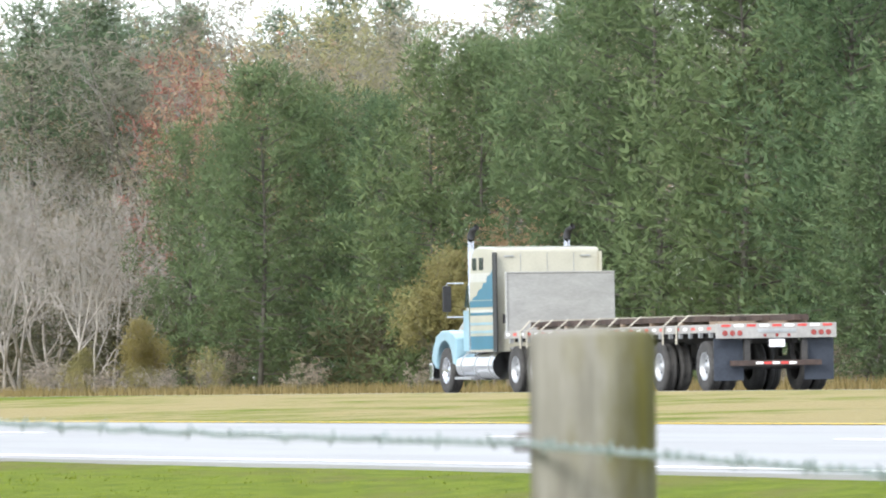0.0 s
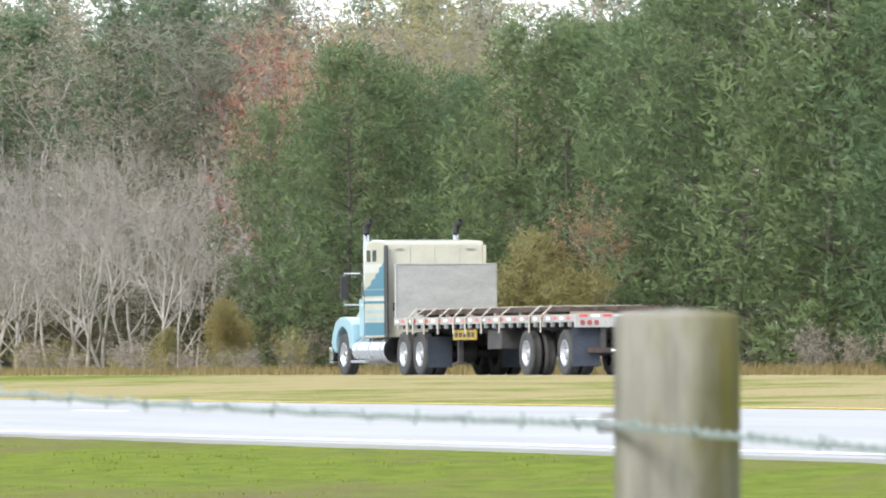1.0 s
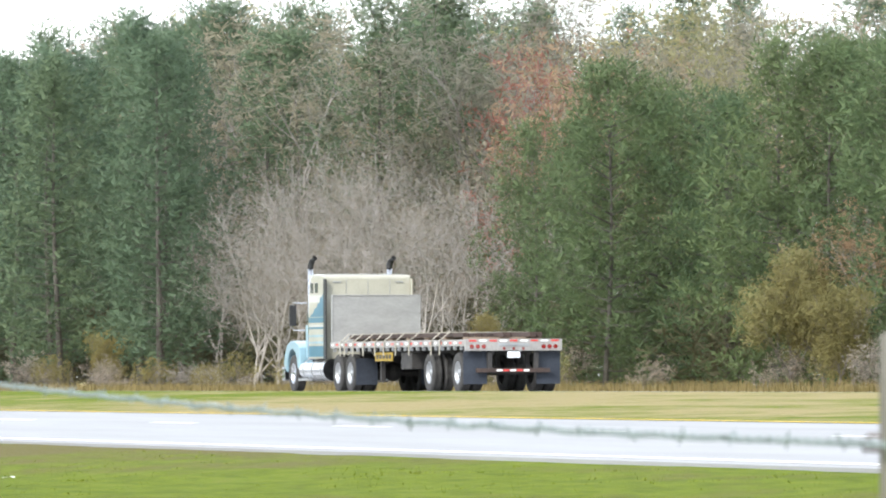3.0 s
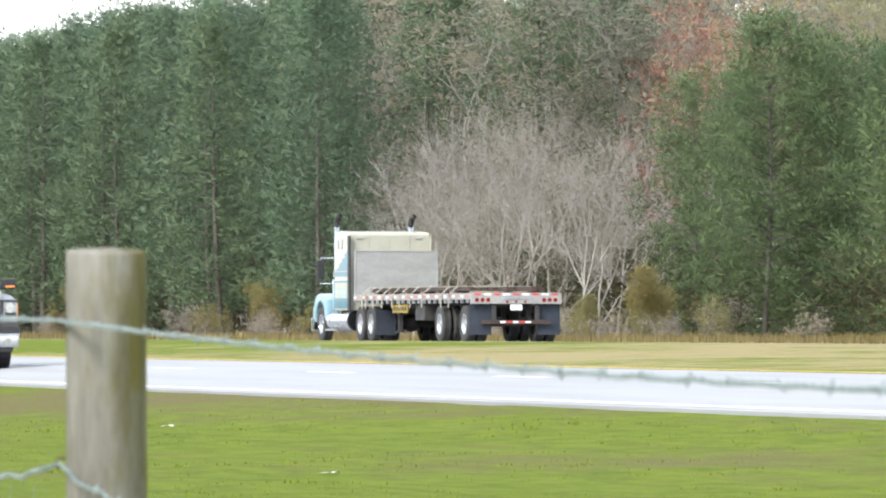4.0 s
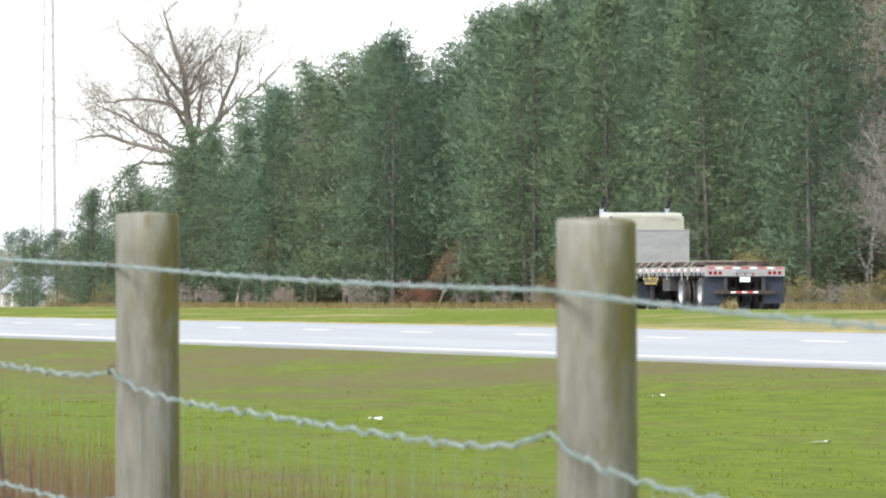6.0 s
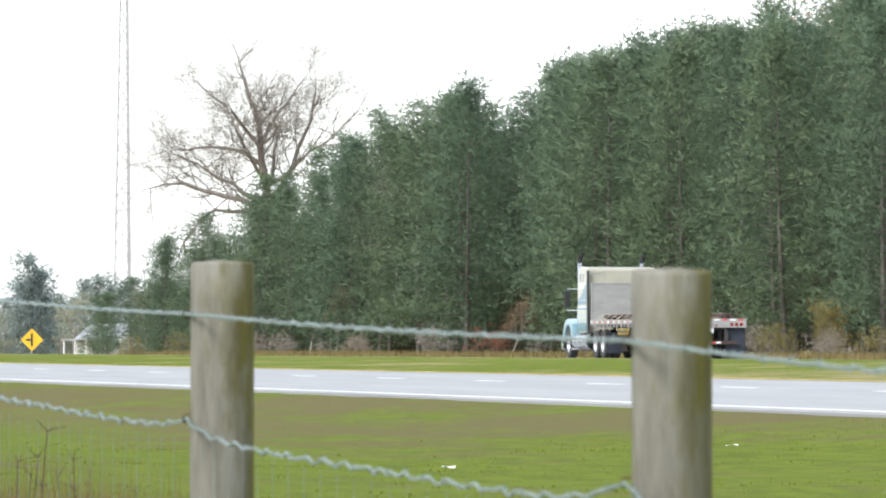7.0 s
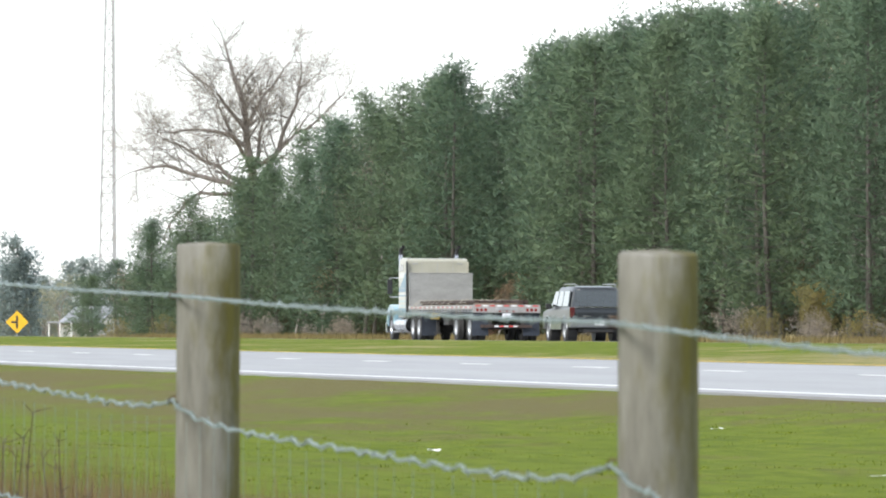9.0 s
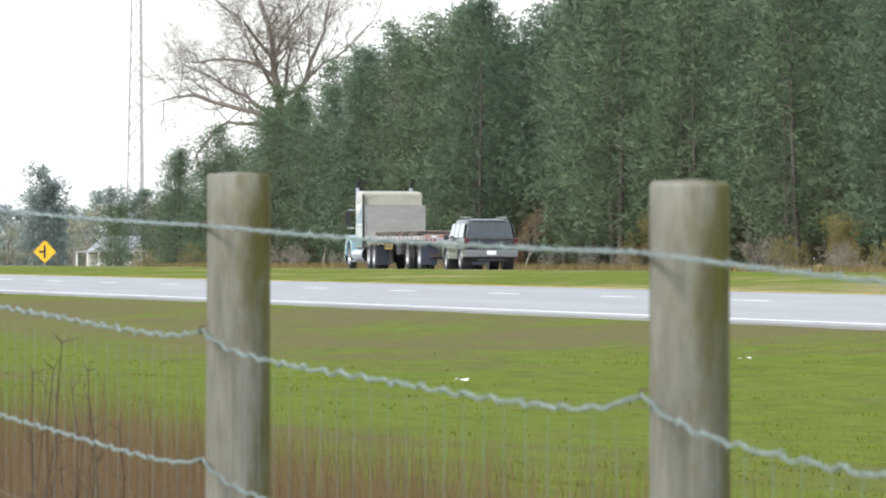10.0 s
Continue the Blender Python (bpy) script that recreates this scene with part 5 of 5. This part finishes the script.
    bm_box(bm, (-0.35, -0.5, 0.34), (0.0, 0.5, 0.5), 0.05)
    bm_tube(bm, (hr, -0.8, R), (hr, 0.8, R), 0.06, seg=8)
    part("chassis", bm, FRAME, S)
    return S


truck = build_truck()
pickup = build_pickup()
suv = build_suv()


# ---------------------------------------------------------------- far west: great bare tree, mast, house, sign, distant woods
MAST = surface("mast_steel", (0.30, 0.30, 0.31), (0.42, 0.42, 0.43), 0.3, 0.6)


def build_far():
    r = random.Random(4)
    b, c, tips = Build(), Build(), []
    b.tube([(0.5, 0, -0.5), (0.6, 0.1, 5.0), (0.3, 0.2, 9.5), (-0.1, 0.1, 13.0)], [0.62, 0.52, 0.44, 0.36], 9)
    # great limbs: start height, lean and end lean from upright (left negative), towards or away, length, thickness
    for z0, lean, end, away, ln, rad in ((12.8, -8, -20, 0.0, 10.0, 0.34), (15.0, -55, -95, 0.3, 7.0, 0.20), (11.0, -48, -98, -0.2, 9.5, 0.26), (10.6, -55, -160, 0.2, 9.0, 0.20), (12.0, 34, 2, 0.1, 9.5, 0.26),
                                         (13.6, 52, 40, -0.3, 8.5, 0.20), (16.6, 25, 40, 0.4, 6.0, 0.16), (16.0, -40, -50, -0.4, 7.5, 0.18), (13.0, 10, 20, 1.2, 7.0, 0.2), (13.5, -25, -20, -1.2, 7.0, 0.2), (12.2, -60, -62, 0.7, 9.0, 0.2)):
        q = Vector((0.3 - 0.12 * (z0 - 9.5), 0.1, z0))
        pts, n = [q.copy()], 8
        for i in range(n):
            a = radians(lean + (end - lean) * i / (n - 1)) + r.gauss(0, 0.13)
            q = q + Vector((math.sin(a), away * 0.7 + r.gauss(0, 0.1), math.cos(a))).normalized() * (ln / n)
            pts.append(q.copy())
        b.tube(pts, [rad * (1 - 0.8 * i / n) for i in range(n + 1)], 7)
        for i in range(2, n + 1):
            w = (pts[i] - pts[i - 1]).normalized()
            for _ in range(2):
                side = Vector((r.gauss(0, 1), r.gauss(0, 1), r.gauss(0.15, 0.8))).normalized()
                limbs(b, r, pts[i], w * 0.7 + side, ln * r.uniform(0.18, 0.30), rad * 0.34 * (1 - 0.6 * i / n) + 0.012, 3, tips, 0.02, 0.9, (2, 3))
    for p in tips:
        tuft(c, r, p, r.uniform(0.45, 0.8), 4, up=0.3, wide=0.017)
    t = make_tree("great_bare_tree", b, c, BARK_G, TAN, "large leafless spreading tree behind the pines", "bare tree")
    x, y = 600 * math.sin(radians(-81.2)), 600 * math.cos(radians(-81.2))
    t.location = (x, y, height(x, y))
    t.rotation_euler = (0, 0, radians(80.5))
    # lattice mast
    mast = thing("radio_mast", "tall pale steel lattice mast", "radio mast")
    d, az = 1500.0, -82.2
    mx, my = d * math.sin(radians(az)), d * math.cos(radians(az))
    mast.location = (mx, my, -1.0)
    H, base, tip = 120.0, 2.1, 0.40

    def leg(k, z):
        w = 2 * math.pi * k / 3 + 0.5
        r = base + (tip - base) * min(1.0, (z / 92.0)) ** 0.9
        return Vector((r * math.cos(w), r * math.sin(w), z))

    for k in range(3):
        b = Build()
        zs = [H * i / 40 for i in range(41)]
        b.tube([leg(k, z) for z in zs], [0.19] * 41, 5)
        piece("mast_leg", b, MAST, mast, "pale steel leg")
    b = Build()
    n = 42
    for i in range(n):
        z0, z1 = H * i / n, H * (i + 1) / n
        for k in range(3):
            b.tube([leg(k, z0), leg((k + 1) % 3, z1)], [0.085, 0.085], 3)
            b.tube([leg(k, z1), leg((k + 1) % 3, z1)], [0.085, 0.085], 3)
    tagged(piece("lattice", b, MAST, mast, "cross bracing"), kind="stuff")
    # white house with a grey roof
    hs = thing("house", "small white gabled house with a grey roof and porch", "house")
    d, az = 900.0, -82.29
    hx, hy = d * math.sin(radians(az)), d * math.cos(radians(az))
    hs.location = (hx, hy, -0.75)
    hs.rotation_euler = (0, 0, radians(-60))
    wall_m = surface("white_siding", (0.55, 0.55, 0.54), (0.68, 0.68, 0.66), 1.0, 0.7)
    roof_m = surface("grey_shingles", (0.20, 0.21, 0.23), (0.30, 0.31, 0.33), 1.0, 0.85)
    bm = bmesh.new()
    bm_prism(bm, [(-2.2, 0), (2.2, 0), (2.2, 1.9), (0, 3.4), (-2.2, 1.9)], -3.4, 3.4)
    w = part("wall", bm, wall_m, hs)
    box_part("window", (-0.5, -3.43, 0.8), (0.5, -3.38, 1.8), GLASS, w)
    for s in (-1, 1):
        bm = bmesh.new()
        bm_plate(bm, [(s * 2.6, -3.7, 1.70), (s * 2.6, 3.7, 1.70), (0, 3.7, 3.55), (0, -3.7, 3.55)][::s], 0.12)
        part("roof", bm, roof_m, hs, "grey shingle roof")
    box_part("porch_roof", (2.2, -3.2, 1.75), (4.4, 3.2, 1.9), roof_m, hs)
    for y in (-3.0, -1.0, 1.0, 3.0):
        box_part("porch_post", (4.1, y - 0.08, 0), (4.26, y + 0.08, 1.75), wall_m, hs)
    # side-road warning sign
    sg = thing("road_sign", "yellow diamond warning sign with a black side-road mark", "road sign")
    d, az = 470.0, -82.84
    sx, sy = d * math.sin(radians(az)), d * math.cos(radians(az))
    sg.location = (sx, sy, height(sx, sy))
    sg.rotation_euler = (0, 0, radians(-az * 0 - 8))
    zc = 0.93 - sg.location.z
    bm = bmesh.new()
    bm_prism(bm, [(-0.65, 0), (0, -0.65), (0.65, 0), (0, 0.65)], -0.02, 0.02)
    for v in bm.verts:
        v.co = Vector((-v.co.y, v.co.x, v.co.z + zc))
    face = part("sign_face", bm, SIGN_Y, sg, "yellow diamond face")
    box_part("stem_mark", (0.021, -0.07, zc - 0.36), (0.026, 0.05, zc + 0.36), BLACK, face)
    box_part("branch_mark", (0.021, -0.34, zc - 0.06), (0.026, -0.07, zc + 0.06), BLACK, face)
    b = Build()
    b.tube([(-0.05, 0, -0.2), (-0.05, 0, zc + 0.5)], [0.04, 0.04], 6, True)
    piece("sign_post", b, ALU, sg)


def build_distance():
    """Woods on the horizon to the west, pale with distance: the haze is in their leaf colours."""
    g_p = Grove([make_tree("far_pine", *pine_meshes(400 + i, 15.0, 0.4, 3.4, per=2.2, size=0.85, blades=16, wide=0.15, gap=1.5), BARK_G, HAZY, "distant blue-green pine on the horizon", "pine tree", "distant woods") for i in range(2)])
    g_unseen = Grove([make_tree("pine_tree", *pine_meshes(410 + i, 15.0, 0.4, 3.4, per=2.2, size=0.85, blades=14, wide=0.15, gap=1.5), BARK, NEEDLE_D, "dark green pine in the wood behind the field", "pine tree", "pines behind the field") for i in range(2)])
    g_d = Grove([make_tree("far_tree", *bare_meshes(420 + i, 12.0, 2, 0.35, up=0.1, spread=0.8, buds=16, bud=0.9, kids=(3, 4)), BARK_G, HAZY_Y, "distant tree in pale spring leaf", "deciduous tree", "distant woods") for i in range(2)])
    r = random.Random(8)
    az = -81.6
    while az > -86.5:
        d = r.uniform(1080, 1180)
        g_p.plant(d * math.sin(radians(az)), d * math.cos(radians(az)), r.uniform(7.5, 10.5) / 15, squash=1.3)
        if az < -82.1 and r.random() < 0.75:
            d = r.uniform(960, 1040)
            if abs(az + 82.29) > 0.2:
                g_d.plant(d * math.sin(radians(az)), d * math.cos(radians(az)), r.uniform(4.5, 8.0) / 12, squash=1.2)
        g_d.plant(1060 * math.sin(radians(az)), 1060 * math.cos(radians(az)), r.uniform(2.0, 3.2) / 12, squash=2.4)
        az -= r.uniform(0.07, 0.12)
    # unseen pines added behind the viewer, so that vehicle flanks reflect something dark
    x = -560.0
    while x < 160:
        g_unseen.plant(x, -30.0 + r.uniform(-3, 3), r.uniform(13, 16) / 15, squash=2.0)
        x += 9.0
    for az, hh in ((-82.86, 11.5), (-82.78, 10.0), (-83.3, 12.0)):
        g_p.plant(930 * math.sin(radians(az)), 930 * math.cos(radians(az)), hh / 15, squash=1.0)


build_far()
build_distance()


# ---------------------------------------------------------------- weeds, tufts and litter in the field
STALK = surface("dry_stalk", (0.045, 0.03, 0.02), (0.10, 0.068, 0.042), 20.0, 0.9)
SEDGE = leaf_mat("broom_sedge", (0.11, 0.075, 0.042), (0.25, 0.175, 0.10))
BLADE_D = leaf_mat("dry_grass_blades", (0.19, 0.155, 0.07), (0.30, 0.25, 0.125))
PAPER = surface("litter", (0.65, 0.65, 0.64), (0.8, 0.8, 0.79), 9.0, 0.7)


def blades(name, mat, label, count, region, tall, width, seed, keep=None):
    r = random.Random(seed)
    b = Build()
    while count:
        x, y = r.uniform(region[0], region[1]), r.uniform(region[2], region[3])
        if keep and not keep(x, y, r):
            continue
        count -= 1
        z = height(x, y) - 0.01
        for _ in range(5):
            h = tall * r.uniform(0.5, 1.2)
            a, l = r.uniform(0, 6.28), r.uniform(0.05, 0.5) * h
            o = Vector((r.gauss(0, width * 5), r.gauss(0, width * 5), 0))
            s = Vector((math.sin(a), -math.cos(a), 0)) * width
            p = Vector((x, y, z)) + o
            b.face(p - s, p + s, p + Vector((math.cos(a) * l, math.sin(a) * l, h)))
    ob = soften(piece(name, b, mat))
    return tagged(ob, label, "grass", kind="stuff")


blades("woods_edge_grass", BLADE_D, "tall dry grass along the wood's foot", 9000, (-515, -140, 61.5, 66.0), 0.38, 0.02, 6)
blades("broom_sedge", SEDGE, "reddish dry broom sedge along the fence", 5200, (-36, -15.5, 2.35, 4.8), 0.62, 0.0035, 5, lambda x, y, r: r.random() < min(1, (-x - 15) / 8) and (y < 2.9 or r.random() < 0.6))


BLADE_G = leaf_mat("green_grass_blades", (0.10, 0.150, 0.010), (0.190, 0.250, 0.024))


def in_field(x, y, r):
    """The part of the field between fence and road, thicker in uneven patches and towards the fence."""
    if not (0.075 < -y / x < 0.33):
        return False
    patch = noise.noise(Vector((x * 0.12, y * 0.3, 2.0))) + 0.6 * noise.noise(Vector((x * 0.5, y * 1.1, 5.0)))
    return r.random() < (25 / -x) * max(0.12, 0.5 + patch)


blades("field_grass", BLADE_G, "fresh green grass tufts in the field", 9000, (-112, -24, 2.6, 25.6), 0.024, 0.009, 31, in_field)


def build_stalks():
    r = random.Random(21)
    for k in range(16):
        x = r.uniform(-24.5, -18.5)
        y = -x / math.tan(radians(r.uniform(82.25, 83.1)))
        if y < 2.25:
            y = r.uniform(2.3, 3.0)
        h = r.uniform(0.55, 0.98)
        b = Build()
        pts = [Vector((0, 0, -0.05))]
        for i in range(6):
            pts.append(pts[-1] + Vector((r.gauss(0, 0.012), r.gauss(0, 0.012), h / 6)))
        b.tube(pts, [0.0045 - 0.0005 * i for i in range(7)], 5)
        for i in range(2, 7):
            for _ in range(3):
                d = Vector((r.gauss(0, 1), r.gauss(0, 1), r.uniform(0.3, 1.5))).normalized() * r.uniform(0.02, 0.06)
                b.tube([pts[i], pts[i] + d], [0.0016, 0.0008], 4)
        ob = tagged(piece("weed_stalk", b, STALK), "dry brown weed stalk by the fence", "weed", "weed stalks by the fence")
        ob.location = (x, y, height(x, y))
    for x, y, s, m in ((-75.0, 17.5, 0.30, PAPER), (-64.5, 13.2, 0.16, PAPER), (-101, 21.5, 0.16, PAPER), (-88.0, 15.6, 0.14, PAPER), (-58, 14.4, 0.2, PAPER), (-120, 24.2, 0.2, PAPER)):
        b = Build()
        for i in range(4):
            for j in range(3):
                b.v.append(((i / 3 - 0.5) * s, (j / 2 - 0.5) * s * 0.5, 0.02 + 0.03 * r.random()))
        for i in range(3):
            for j in range(2):
                o = i * 3 + j
                b.f.append((o, o + 3, o + 4, o + 1))
        ob = tagged(piece("litter", b, m), "scrap of white paper litter on the grass", "litter", "litter in the field")
        ob.location = (x, y, height(x, y))
        ob.rotation_euler = (0, 0, r.uniform(0, 3))


build_stalks()


# ---------------------------------------------------------------- what moves
def motions():
    walk(truck, [(i * 0.5, pose(truck_x(i * 0.5), 57.0, base_z(truck_x(i * 0.5) + 7.0, 57.0) + 0.004)) for i in range(21)])
    walk(pickup, [(i * 0.5, pose(pickup_x(i * 0.5), 28.45, -0.098, 0.4)) for i in range(21)])
    walk(suv, [(i * 0.5, pose(suv_x(i * 0.5), 53.3, base_z(suv_x(i * 0.5) - 2.5, 53.3) + 0.004)) for i in range(21)])
    for hub, x, y, r, travel in SPIN:
        x0 = travel(0.0)
        rows = []
        turned, last = 0.0, x0
        for i in range(301):
            now = travel(i / 30)
            step = math.degrees((now - last) / r)
            last = now
            if abs(step) > 80:
                # six-holed rims: a sixth of a turn brings the same wheel round
                step = (step + 30) % 60 - 30
            turned += step
            rows.append((i / 30, pose(x, y, r, 0, turned % 360.0, 0)))
        walk(hub, rows)


motions()
